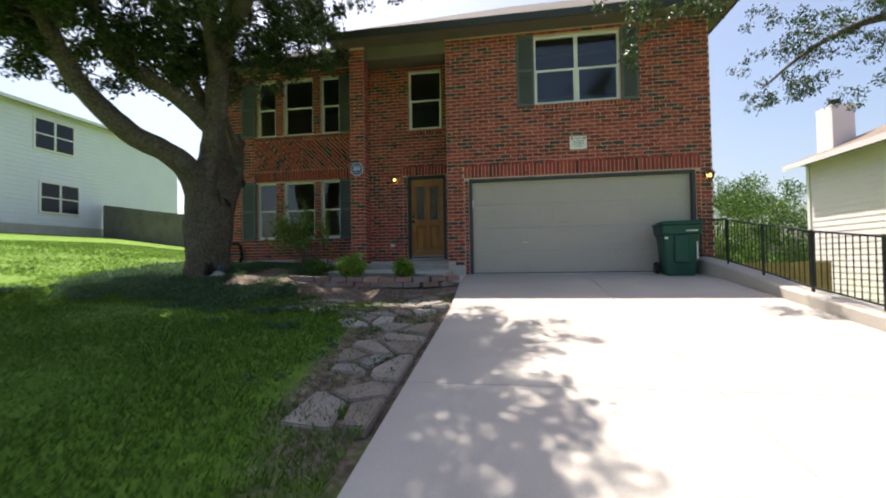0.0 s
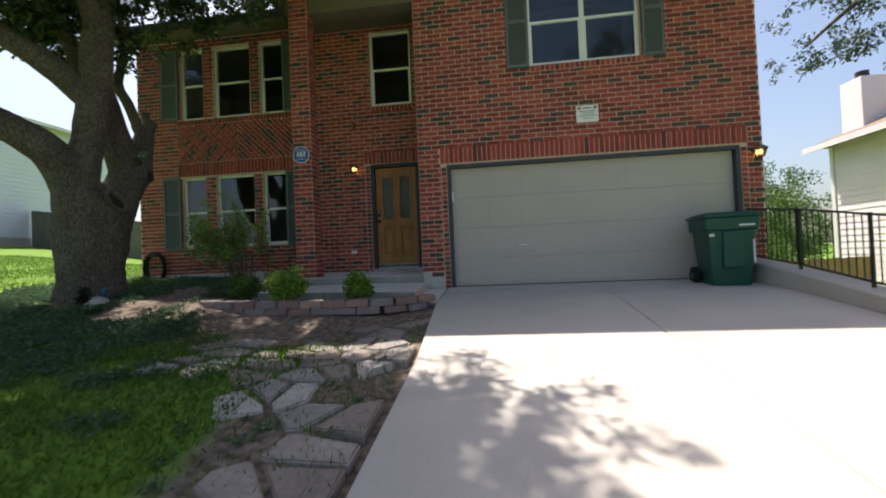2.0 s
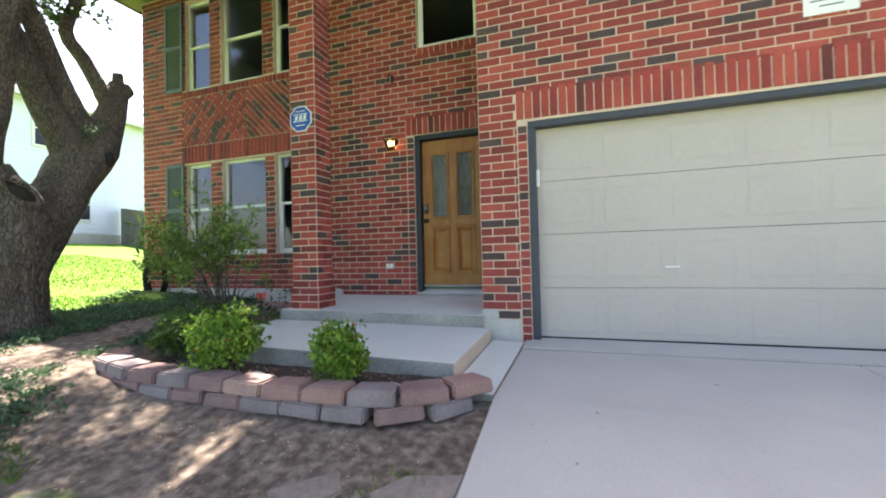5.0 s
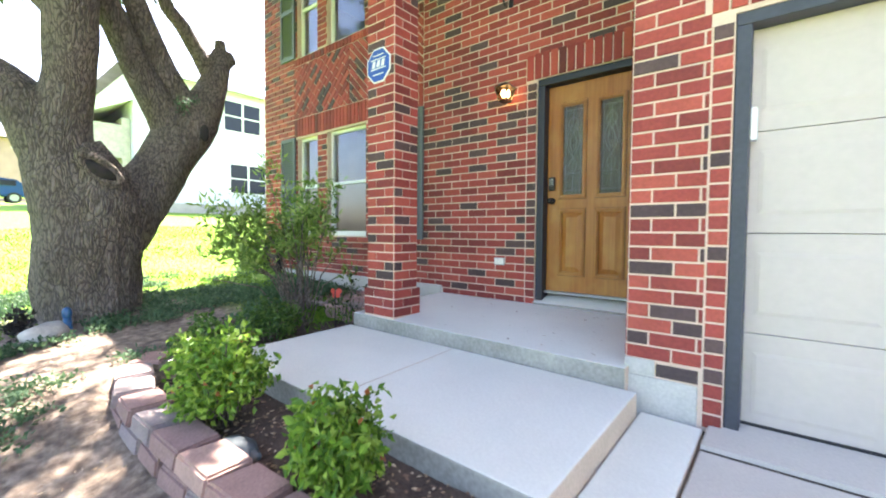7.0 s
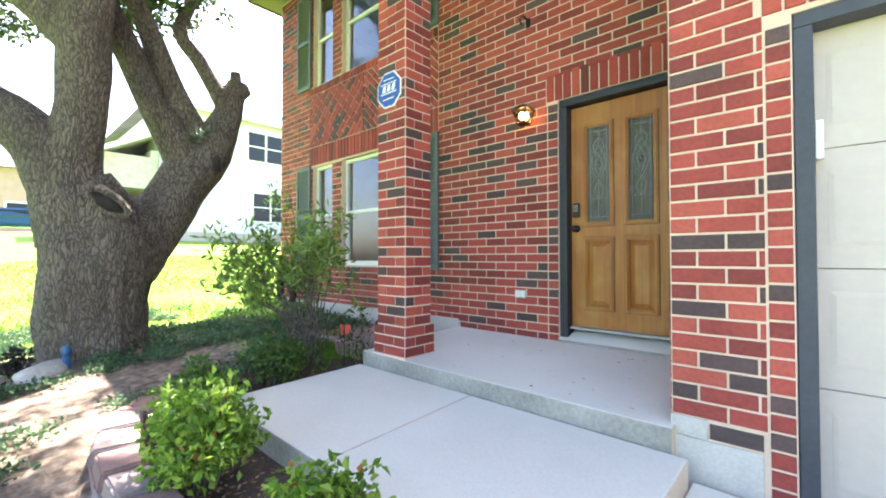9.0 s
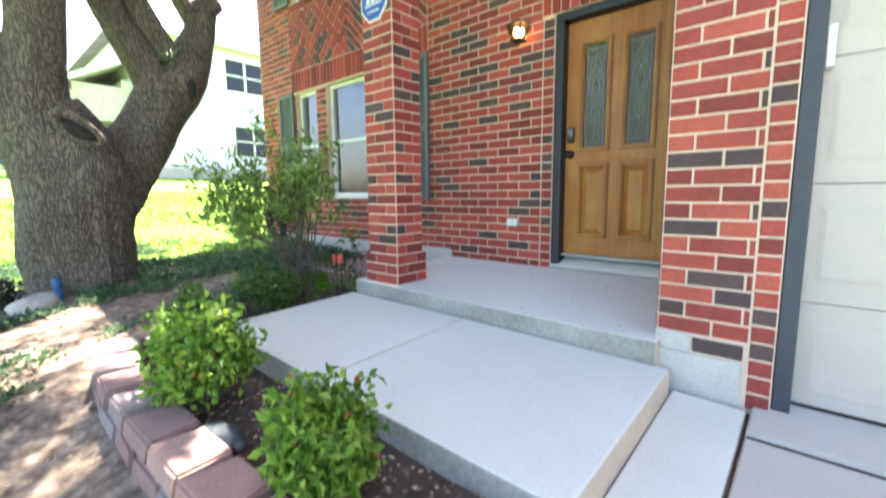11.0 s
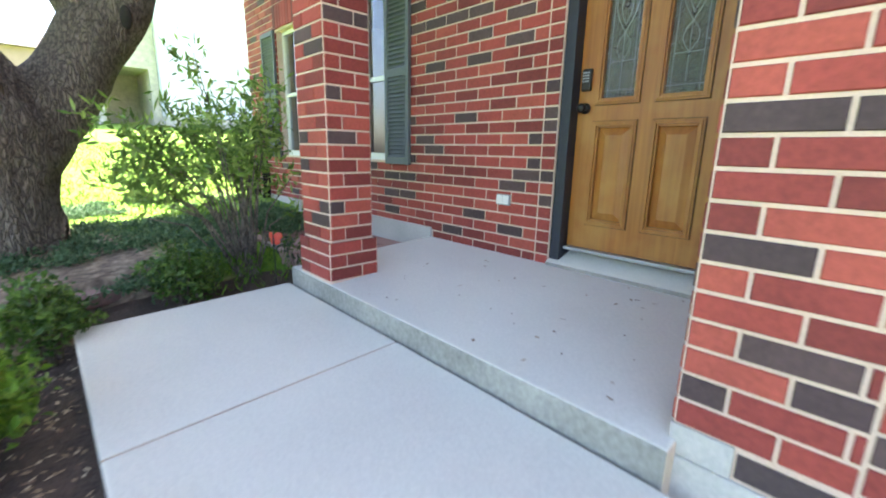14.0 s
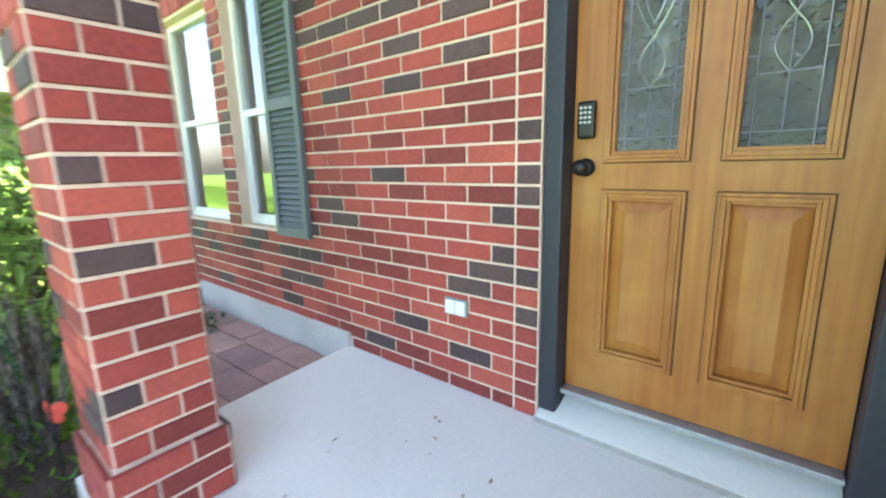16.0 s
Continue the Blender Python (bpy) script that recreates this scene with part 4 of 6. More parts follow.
# ---- plants ----
def leaf_cloud(centres, per, spread, length, width, flat=1.0, fold=0.25, droop=0.0):
    """Many small leaves round the centres: (verts, faces), each leaf two folded halves."""
    vs, fs = [], []
    for (cx, cy, cz, r) in centres:
        n = max(4, int(per * r * r))
        p = np.random.normal(0, 1, (n, 3))
        p /= np.linalg.norm(p, axis=1)[:, None] + 1e-6
        p *= (np.random.rand(n, 1) ** spread) * r
        p[:, 2] *= flat
        p += (cx, cy, cz)
        d = np.random.normal(0, 1, (n, 3))
        d[:, 2] -= droop
        d /= np.linalg.norm(d, axis=1)[:, None]
        s = np.cross(d, np.random.normal(0, 1, (n, 3)))
        s /= np.linalg.norm(s, axis=1)[:, None] + 1e-6
        up = np.cross(d, s)
        k = np.random.uniform(0.65, 1.2, (n, 1))
        L, W = d * length * k, s * width * k * 0.5
        a, b = p, p + L
        m1, m2 = p + L * 0.45 + W + up * fold * width, p + L * 0.45 - W + up * fold * width
        o = len(vs)
        block = np.stack([a, m1, b, m2], 1).reshape(-1, 3)
        vs.extend(map(tuple, block))
        fs.extend((o + 4 * i, o + 4 * i + 1, o + 4 * i + 2) for i in range(n))
        fs.extend((o + 4 * i, o + 4 * i + 2, o + 4 * i + 3) for i in range(n))
    return vs, fs


def limb_mesh(bm, pts, radii, seg=14, rough=0.06, ridges=0.03):
    """A tapered, knotty limb swept along a smooth line through pts."""
    P = [Vector(p) for p in pts]
    path, rad = [], []
    for i in range(len(P) - 1):
        a, b, c, d = P[max(i - 1, 0)], P[i], P[i + 1], P[min(i + 2, len(P) - 1)]
        n = max(3, int((c - b).length / 0.09))
        for k in range(n):
            t = k / n
            path.append(0.5 * ((2 * b) + (c - a) * t + (2 * a - 5 * b + 4 * c - d) * t * t + (3 * b - a - 3 * c + d) * t ** 3))
            rad.append(radii[i] * (1 - t) + radii[i + 1] * t)
    path.append(P[-1])
    rad.append(radii[-1])
    rings = []
    ref = Vector((1, 0.2, 0)).normalized()
    for i, (p, r) in enumerate(zip(path, rad)):
        t = (path[min(i + 1, len(path) - 1)] - path[max(i - 1, 0)]).normalized()
        u = (ref - t * ref.dot(t)).normalized()
        ref = u
        v = t.cross(u)
        ring = []
        for k in range(seg):
            an = 2 * math.pi * k / seg
            o = u * math.cos(an) + v * math.sin(an)
            q = p + o * r
            bumpy = 1 + rough * 2 * noise.noise(q * 1.6) + rough * noise.noise(q * 5.0) + ridges * noise.noise(Vector((o.x * 7, o.y * 7, q.z * 1.3)))
            ring.append(bm.verts.new(p + o * r * bumpy))
        rings.append(ring)
    for a, b in zip(rings, rings[1:]):
        for k in range(seg):
            bm.faces.new((a[k], a[(k + 1) % seg], b[(k + 1) % seg], b[k]))
    bm.faces.new(rings[-1])
    return path


def oak():
    t = thing("oak_tree", "old live oak with thick forking trunk and dark leaves", "tree")
    bm = bmesh.new()
    limb_mesh(bm, [(-6.35, 8.11, 0.98), (-6.35, 8.11, 1.3), (-6.35, 8.10, 1.7), (-6.35, 8.10, 2.1), (-6.36, 8.12, 2.42), (-6.36, 8.02, 2.70), (-6.33, 7.93, 3.0)], [0.53, 0.43, 0.44, 0.475, 0.48, 0.37, 0.26], 48, 0.08, 0.10)
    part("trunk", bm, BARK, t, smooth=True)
    limbs = [
        ([(-6.35, 8.00, 2.40), (-6.32, 7.86, 2.92), (-6.26, 7.89, 3.3), (-6.18, 7.93, 3.65), (-6.05, 7.94, 4.3), (-6.0, 7.95, 5.1), (-5.9, 8.0, 6.0), (-5.7, 8.1, 7.2), (-5.4, 8.0, 8.4)], [0.40, 0.28, 0.24, 0.215, 0.205, 0.20, 0.17, 0.12, 0.06]),
        ([(-6.36, 8.2, 2.05), (-6.42, 8.44, 2.38), (-6.50, 8.72, 2.75), (-6.56, 8.97, 3.18), (-6.60, 9.22, 3.55), (-6.62, 9.42, 3.95), (-6.64, 9.52, 4.28), (-6.66, 9.58, 4.5)], [0.40, 0.34, 0.30, 0.30, 0.27, 0.18, 0.14, 0.12]),
        ([(-6.33, 7.92, 2.75), (-6.38, 7.66, 3.30), (-6.62, 7.30, 3.64), (-7.07, 6.93, 3.95), (-7.59, 6.52, 4.63), (-7.87, 6.30, 5.28), (-8.07, 6.13, 6.02), (-8.4, 5.8, 7.2)], [0.30, 0.26, 0.22, 0.20, 0.18, 0.16, 0.14, 0.06]),
        ([(-6.06, 7.93, 4.2), (-6.33, 7.70, 4.56), (-6.75, 7.38, 4.95), (-7.28, 6.96, 5.33), (-7.52, 6.77, 5.91), (-7.65, 6.67, 6.40), (-7.7, 6.4, 7.5)], [0.18, 0.17, 0.16, 0.15, 0.13, 0.11, 0.05]),
        ([(-6.55, 9.02, 3.15), (-6.55, 8.84, 3.55), (-6.54, 8.60, 3.98), (-6.52, 8.42, 4.35), (-6.52, 8.24, 4.75), (-6.6, 7.95, 5.5), (-6.8, 7.8, 6.6)], [0.24, 0.20, 0.155, 0.145, 0.135, 0.10, 0.04]),
        ([(-6.60, 9.22, 3.45), (-6.58, 9.05, 3.75), (-6.54, 8.83, 4.12), (-6.50, 8.58, 4.70), (-6.5, 8.35, 5.4), (-6.3, 8.5, 6.8)], [0.20, 0.16, 0.14, 0.115, 0.09, 0.04]),
        ([(-6.62, 9.44, 4.12), (-6.60, 9.30, 4.34), (-6.58, 9.08, 4.66), (-6.56, 8.88, 4.92), (-6.62, 9.05, 5.5), (-6.8, 9.2, 6.4), (-7.1, 9.3, 7.2)], [0.11, 0.095, 0.085, 0.078, 0.065, 0.05, 0.03]),
        ([(-5.92, 7.98, 5.7), (-4.9, 7.3, 6.5), (-3.8, 6.6, 6.9), (-2.8, 6.0, 7.0), (-1.9, 5.6, 7.0)], [0.15, 0.13, 0.10, 0.07, 0.03]),
        ([(-6.0, 7.96, 5.3), (-5.5, 6.9, 6.2), (-5.2, 5.6, 6.9), (-5.0, 4.2, 7.3)], [0.14, 0.11, 0.08, 0.03]),
        ([(-7.6, 6.5, 4.7), (-8.2, 6.6, 5.2), (-8.9, 6.9, 5.6), (-9.6, 7.2, 6.1)], [0.09, 0.07, 0.05, 0.02]),
    ]
    tips = []
    for pts, radii in limbs:
        bm = bmesh.new()
        path = limb_mesh(bm, pts, radii, 22 if radii[0] > 0.2 else 14)
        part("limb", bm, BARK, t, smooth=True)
        tips += path[len(path) // 2:]
    # pruned stubs and the healed knot in the fork
    for p, q, r in (((-6.65, 9.55, 4.38), (-6.63, 9.70, 4.48), 0.11), ((-6.65, 9.57, 4.42), (-6.66, 9.56, 4.66), 0.075), ((-6.60, 9.28, 4.28), (-6.62, 9.50, 4.38), 0.10)):
        bm = bmesh.new()
        limb_mesh(bm, [p, ((p[0] + q[0]) / 2, (p[1] + q[1]) / 2, (p[2] + q[2]) / 2), q], [r, r, r * 0.8], 12, 0.12)
        part("stub", bm, BARK, t, smooth=True)
    bm = bmesh.new()
    bmesh.ops.create_uvsphere(bm, u_segments=18, v_segments=10, radius=0.15, matrix=Matrix.Translation((-5.92, 8.10, 2.72)) @ pose(0, 0, 0, -32, -25, 10) @ Matrix.Diagonal((0.45, 1.05, 0.5, 1)))
    part("knot", bm, CUT, t, "dark healed cut in the fork", smooth=True)
    bm = bmesh.new()
    limb_mesh(bm, [(-5.90 + 0.02 * math.sin(a), 8.10 + 0.165 * math.cos(a), 2.73 + 0.085 * math.sin(a) - 0.10 * math.cos(a)) for a in [math.pi * k / 6 for k in range(13)]], [0.035] * 13, 8, 0.15)
    part("knot_rim", bm, BARK, t, "swollen bark lip round the healed cut", smooth=True)
    bm = bmesh.new()
    bmesh.ops.create_uvsphere(bm, u_segments=16, v_segments=10, radius=0.1, matrix=Matrix.Translation((-6.27, 9.20, 3.33)) @ Matrix.Diagonal((0.4, 0.5, 1.05, 1)))
    part("hollow", bm, CUT, t, "dark hollow in the arm", smooth=True)
    # crown
    cl = []
    while len(cl) < 470:
        x, y, z = random.uniform(-10.6, 0.6), random.uniform(1.6, 11.5), random.uniform(5.0, 9.6)
        e = ((x + 5.2) / 5.4) ** 2 + ((y - 6.4) / 4.9) ** 2 + ((z - 7.1) / 2.5) ** 2
        low = z < 5.4 + 0.09 * abs(x + 6.5) + (0.5 if x > -4.0 else 0) + (0.3 if y < 5.5 else 0)
        if not 0.30 < e < 1.0 or low or (y > 9.0 and x > -8.6 and z < 7.6) or (y > 8.75 and x > -4.8):
            continue
        if (x < -8.6 and y > 7.2) or (x > -3.4 and y > 6.2 and z < 1.75 + 0.62 * y):
            continue
        if x + 0.30 * (z - 0.5) > 0.25 or (x + 0.30 * (z - 0.5) > -0.7 and random.random() < 0.35):
            continue
        cl.append((x, y, z, random.uniform(0.38, 0.75)))
    # the high middle of the crown, which keeps lawn and path in shade
    high = 0
    while high < 240:
        x, y, z = random.uniform(-9.2, -2.2), random.uniform(4.2, 10.4), random.uniform(7.6, 9.8)
        gx, gy = x + 0.30 * (z - 0.9), y - 0.43 * (z - 0.9)
        if z < 2.2 + 0.66 * math.hypot(x, y) or not (-7.2 < gx < -1.2 and 1.2 < gy < 7.4) or (y > 9.0 and z < 8.3):
            continue
        cl.append((x, y, z, random.uniform(0.4, 0.7)))
        high += 1
    for c in ((-8.9, 6.6, 5.25, 0.5), (-8.5, 6.9, 5.05, 0.35), (-4.9, 8.5, 5.75, 0.55), (-4.4, 8.7, 6.15, 0.6), (-4.1, 8.2, 6.4, 0.55), (-5.2, 8.6, 6.3, 0.6), (-3.9, 8.6, 5.9, 0.4), (-6.9, 6.9, 5.2, 0.5), (-6.3, 7.2, 5.3, 0.4),
              (-7.0, 6.6, 4.75, 0.3), (-5.3, 8.2, 5.4, 0.35), (-7.9, 7.2, 5.6, 0.6), (-7.0, 7.0, 5.9, 0.6), (-5.1, 8.4, 6.9, 0.7), (-6.9, 9.2, 5.6, 0.3), (-6.5, 8.7, 5.3, 0.3)):
        cl.append(c)
    bm = bmesh.new()
    for x, y, z, r in cl:
        c = Vector((x, y, z))
        s = min(tips, key=lambda p: (p - c).length)
        if (s - c).length < 3.2:
            mid = (s + c) / 2 + Vector((random.uniform(-0.2, 0.2), random.uniform(-0.2, 0.2), 0.15))
            cyl(bm, s, mid, 0.025, 0.016, 5)
            cyl(bm, mid, c, 0.016, 0.007, 5)
        for k in range(3):
            cyl(bm, c, c + Vector((random.uniform(-1, 1), random.uniform(-1, 1), random.uniform(-0.7, 0.7))) * r * 0.8, 0.007, 0.003, 4)
    tagged(part("twigwork", bm, BARK, t), kind="stuff")
    sub = []
    for x, y, z, r in cl:
        for k in range(7):
            sub.append((x + random.gauss(0, r * 0.5), y + random.gauss(0, r * 0.5), z + random.gauss(0, r * 0.4), r * random.uniform(0.28, 0.5)))
    tagged(soup("crown", *leaf_cloud(sub, 1250, 0.5, 0.11, 0.052, 0.8), LEAF_OAK, t), "clumps of small dark green leaves")
    # a small flush of pale leaves on the arm
    soup("shoot", *leaf_cloud([(-6.28, 8.98, 3.62, 0.11), (-6.26, 9.10, 3.70, 0.07)], 6000, 0.5, 0.04, 0.022), LEAF_COVER, t)


oak()


def side_oak():
    t = thing("oak_tree", "leafy oak boughs hanging over the kerb side of the driveway", "tree")
    bm = bmesh.new()
    limb_mesh(bm, [(9.3, 6.6, -1.6), (9.3, 6.6, 0.5), (9.2, 6.8, 2.6)], [0.4, 0.3, 0.24], 16)
    part("trunk", bm, BARK, t, smooth=True)
    cl = []
    for pts, radii, band in (([(9.2, 6.8, 2.4), (8.2, 7.4, 5.2), (6.0, 7.6, 6.6), (4.2, 7.6, 6.5), (2.9, 7.6, 5.9)], [0.2, 0.14, 0.09, 0.05, 0.02], "a"), ([(9.2, 6.8, 2.4), (9.4, 9.2, 5.2), (8.8, 11.0, 6.8), (7.6, 11.6, 6.6), (6.3, 11.7, 5.6)], [0.2, 0.14, 0.1, 0.06, 0.02], "b"),
                             ([(9.2, 6.8, 2.4), (10.0, 8.6, 5.4), (10.2, 10.6, 7.2), (9.6, 12.0, 8.4)], [0.18, 0.12, 0.08, 0.03], "c")):
        bm = bmesh.new()
        path = limb_mesh(bm, pts, radii, 10)
        part("limb", bm, BARK, t, smooth=True)
        for p in path[len(path) // 2:]:
            if random.random() < 0.5:
                s = 0.45 if band == "a" else 0.7
                cl.append((p.x + random.gauss(0, s), p.y + random.gauss(0, s), p.z + random.gauss(0.1, s * 0.6), random.uniform(0.3, 0.5)))
    for c in ((2.25, 7.7, 5.1, 0.3), (2.1, 7.7, 4.85, 0.2), (2.6, 7.7, 5.6, 0.45), (3.2, 7.6, 5.7, 0.4), (3.6, 7.7, 6.0, 0.45), (2.2, 7.8, 5.9, 0.45), (3.0, 7.5, 6.4, 0.5), (3.9, 7.7, 6.5, 0.4), (6.4, 11.6, 5.3, 0.4), (6.9, 11.7, 5.7, 0.55),
              (7.7, 11.6, 5.6, 0.5), (8.4, 11.5, 5.4, 0.5), (9.1, 11.4, 5.3, 0.5), (7.4, 11.6, 6.6, 0.6), (8.6, 11.4, 6.3, 0.6), (9.5, 11.4, 6.2, 0.6), (9.6, 11.2, 4.9, 0.4), (7.9, 11.8, 7.2, 0.6), (6.7, 11.7, 7.4, 0.5), (8.9, 11.6, 7.6, 0.7)):
        cl.append(c)
    sub = []
    for x, y, z, r in cl:
        for k in range(6):
            sub.append((x + random.gauss(0, r * 0.5), y + random.gauss(0, r * 0.5), z + random.gauss(0, r * 0.4), r * random.uniform(0.28, 0.5)))
    tagged(soup("crown", *leaf_cloud(sub, 1300, 0.5, 0.085, 0.04, 0.8), LEAF_OAK, t), "loose hanging sprays of small leaves")


side_oak()


def bush(label, x, y, z, h, r, mat, n, length, width, stems=9):
    t = thing("shrub", label, "shrub", "shrubs in the planting bed", at=(0, 0, 0))
    bm = bmesh.new()
    cl = []
    for i in range(stems):
        an, q = random.uniform(0, 6.3), random.uniform(0.15, 0.9)
        top = Vector((x + math.cos(an) * r * q, y + math.sin(an) * r * q, z + h * random.uniform(0.5, 0.9) * (1 - 0.35 * q * q)))
        base = Vector((x + math.cos(an) * 0.05, y + math.sin(an) * 0.05, z - 0.02))
        mid = (base + top) / 2 + Vector((0, 0, h * 0.1))
        cyl(bm, base, mid, 0.008, 0.006, 5)
        cyl(bm, mid, top, 0.006, 0.003, 5)
        cl.append((*top, r * 0.42))
        cl.append((*(mid + (top - mid) * random.random() + Vector((random.uniform(-1, 1), random.uniform(-1, 1), 0)) * r * 0.4), r * 0.42))
    part("stem", bm, BARK, t)
    for k in range(stems):
        an = 6.3 * k / stems
        cl.append((x + math.cos(an) * r * 0.62, y + math.sin(an) * r * 0.62, z + h * random.uniform(0.25, 0.5), r * 0.38))
    cl.append((x, y, z + h * 0.55, r * 0.75))
    per = n / sum(c[3] ** 2 for c in cl)
    soup("leaves", *leaf_cloud(cl, per, 0.45, length, width, 0.9, 0.3, 0.35), mat, t)


bush("small bright lime-green nandina shrub in dark soil", -2.06, 8.05, 1.02, 0.54, 0.21, LEAF_LIME, 1900, 0.05, 0.029, 16)
bush("bushy bright green nandina shrub by the block edging", -3.13, 8.04, 1.04, 0.62, 0.28, LEAF_LIME, 2600, 0.05, 0.029, 20)
bush("low green nandina shrub at the bed corner", -3.98, 8.32, 1.06, 0.50, 0.24, LEAF_MID, 1300, 0.05, 0.028, 14)
bush("dark green low shrub beside the landing", -4.42, 9.05, 1.08, 0.44, 0.24, LEAF_MID, 1300, 0.05, 0.028, 14)


def tall_shrub():
    t = thing("tall_shrub", "tall airy willow-leaved shrub with thin stems", "shrub")
    bm = bmesh.new()
    cl = []
    for i in range(38):
        an, q = random.uniform(0, 6.3), math.sqrt(random.uniform(0.02, 1.0))
        base = Vector((-4.78 + random.uniform(-0.08, 0.08), 9.60 + random.uniform(-0.08, 0.08), 1.05))
        top = Vector((-5.02 + math.cos(an) * 0.82 * q, 9.42 + math.sin(an) * 0.72 * q, random.uniform(2.0, 2.98) - 0.5 * q * q))
        mid = base * 0.6 + top * 0.4 + Vector((0, 0, 0.24))
        cyl(bm, base, mid, 0.011, 0.007, 5)
        cyl(bm, mid, top, 0.007, 0.003, 5)
        for f in (0.35, 0.62, 0.85, 1.02):
            p = mid + (top - mid) * f
            if p.z < 1.62 + 0.25 * random.random():
                continue
            cl.append((p.x + random.gauss(0, 0.05), p.y + random.gauss(0, 0.05), p.z, random.uniform(0.09, 0.17)))
    part("stem", bm, BARK, t)
    soup("leaves", *leaf_cloud(cl, 1450, 0.65, 0.10, 0.026, 1.0, 0.15, -0.5), LEAF_WILLOW, t)
    bm = bmesh.new()
    s = thing("small_shrub", "sparse dark-leaved sapling beside the porch column", "shrub")
    cl = []
    for i in range(7):
        top = Vector((-4.28 + random.uniform(-0.22, 0.22), 9.85 + random.uniform(-0.2, 0.2), random.uniform(1.3, 1.62)))
        cyl(bm, (-4.28, 9.85, 1.0), top, 0.006, 0.003, 5)
        cl.append((*top, 0.11))
    part("stem", bm, BARK, s)
    soup("leaves", *leaf_cloud(cl, 1800, 0.6, 0.055, 0.022), LEAF_OAK, s)


tall_shrub()


# ---- planting bed ----
def bed():
    xs = [-5.0 + 0.1 * i for i in range(37)] + [-1.34]
    vs, fs = [], []
    for j in range(22):
        for x in xs:
            y = 7.78 + j * 0.11
            y = max(y, 7.83 + max(0, (-4.0 - x) * 0.9) + max(0, (x + 1.7) * 0.65))
            y = min(y, 8.45) if x > -3.9 else y
            vs.append((x, y, 1.035 + 0.02 * noise.noise(Vector((x * 6, y * 6, 0))) + 0.05 * (y - 8)))
    w = len(xs)
    for j in range(21):
        for i in range(w - 1):
            fs.append((j * w + i, j * w + i + 1, (j + 1) * w + i + 1, (j + 1) * w + i))
    tagged(soup("soil", vs, fs, SOIL, smooth=True), "dark mulched soil in the planting bed", "soil", kind="structure")
    n = 900
    vs, fs = [], []
    for i in range(n):
        x, y = random.uniform(-4.4, -1.3), random.uniform(7.85, 8.40)
        z = 1.047 + 0.05 * (y - 8) + random.uniform(0, 0.012)
        if x > -1.7:
            y = max(y, 7.95 + (x + 1.7) * 0.6)
        an, L, W = random.uniform(0, 6.3), random.uniform(0.008, 0.022), random.uniform(0.005, 0.010)
        u, v = Vector((math.cos(an), math.sin(an), random.uniform(-0.2, 0.2))), Vector((-math.sin(an), math.cos(an), random.uniform(-0.3, 0.3)))
        c = Vector((x, y, z))
        k = len(vs)
        vs += [tuple(c - u * L), tuple(c + v * W), tuple(c + u * L), tuple(c - v * W)]
        fs.append((k, k + 1, k + 2, k + 3))
    tagged(soup("leaf_litter", vs, fs, LITTER), "dry tan leaves scattered over the bed soil", "leaf litter", kind="stuff")


bed()


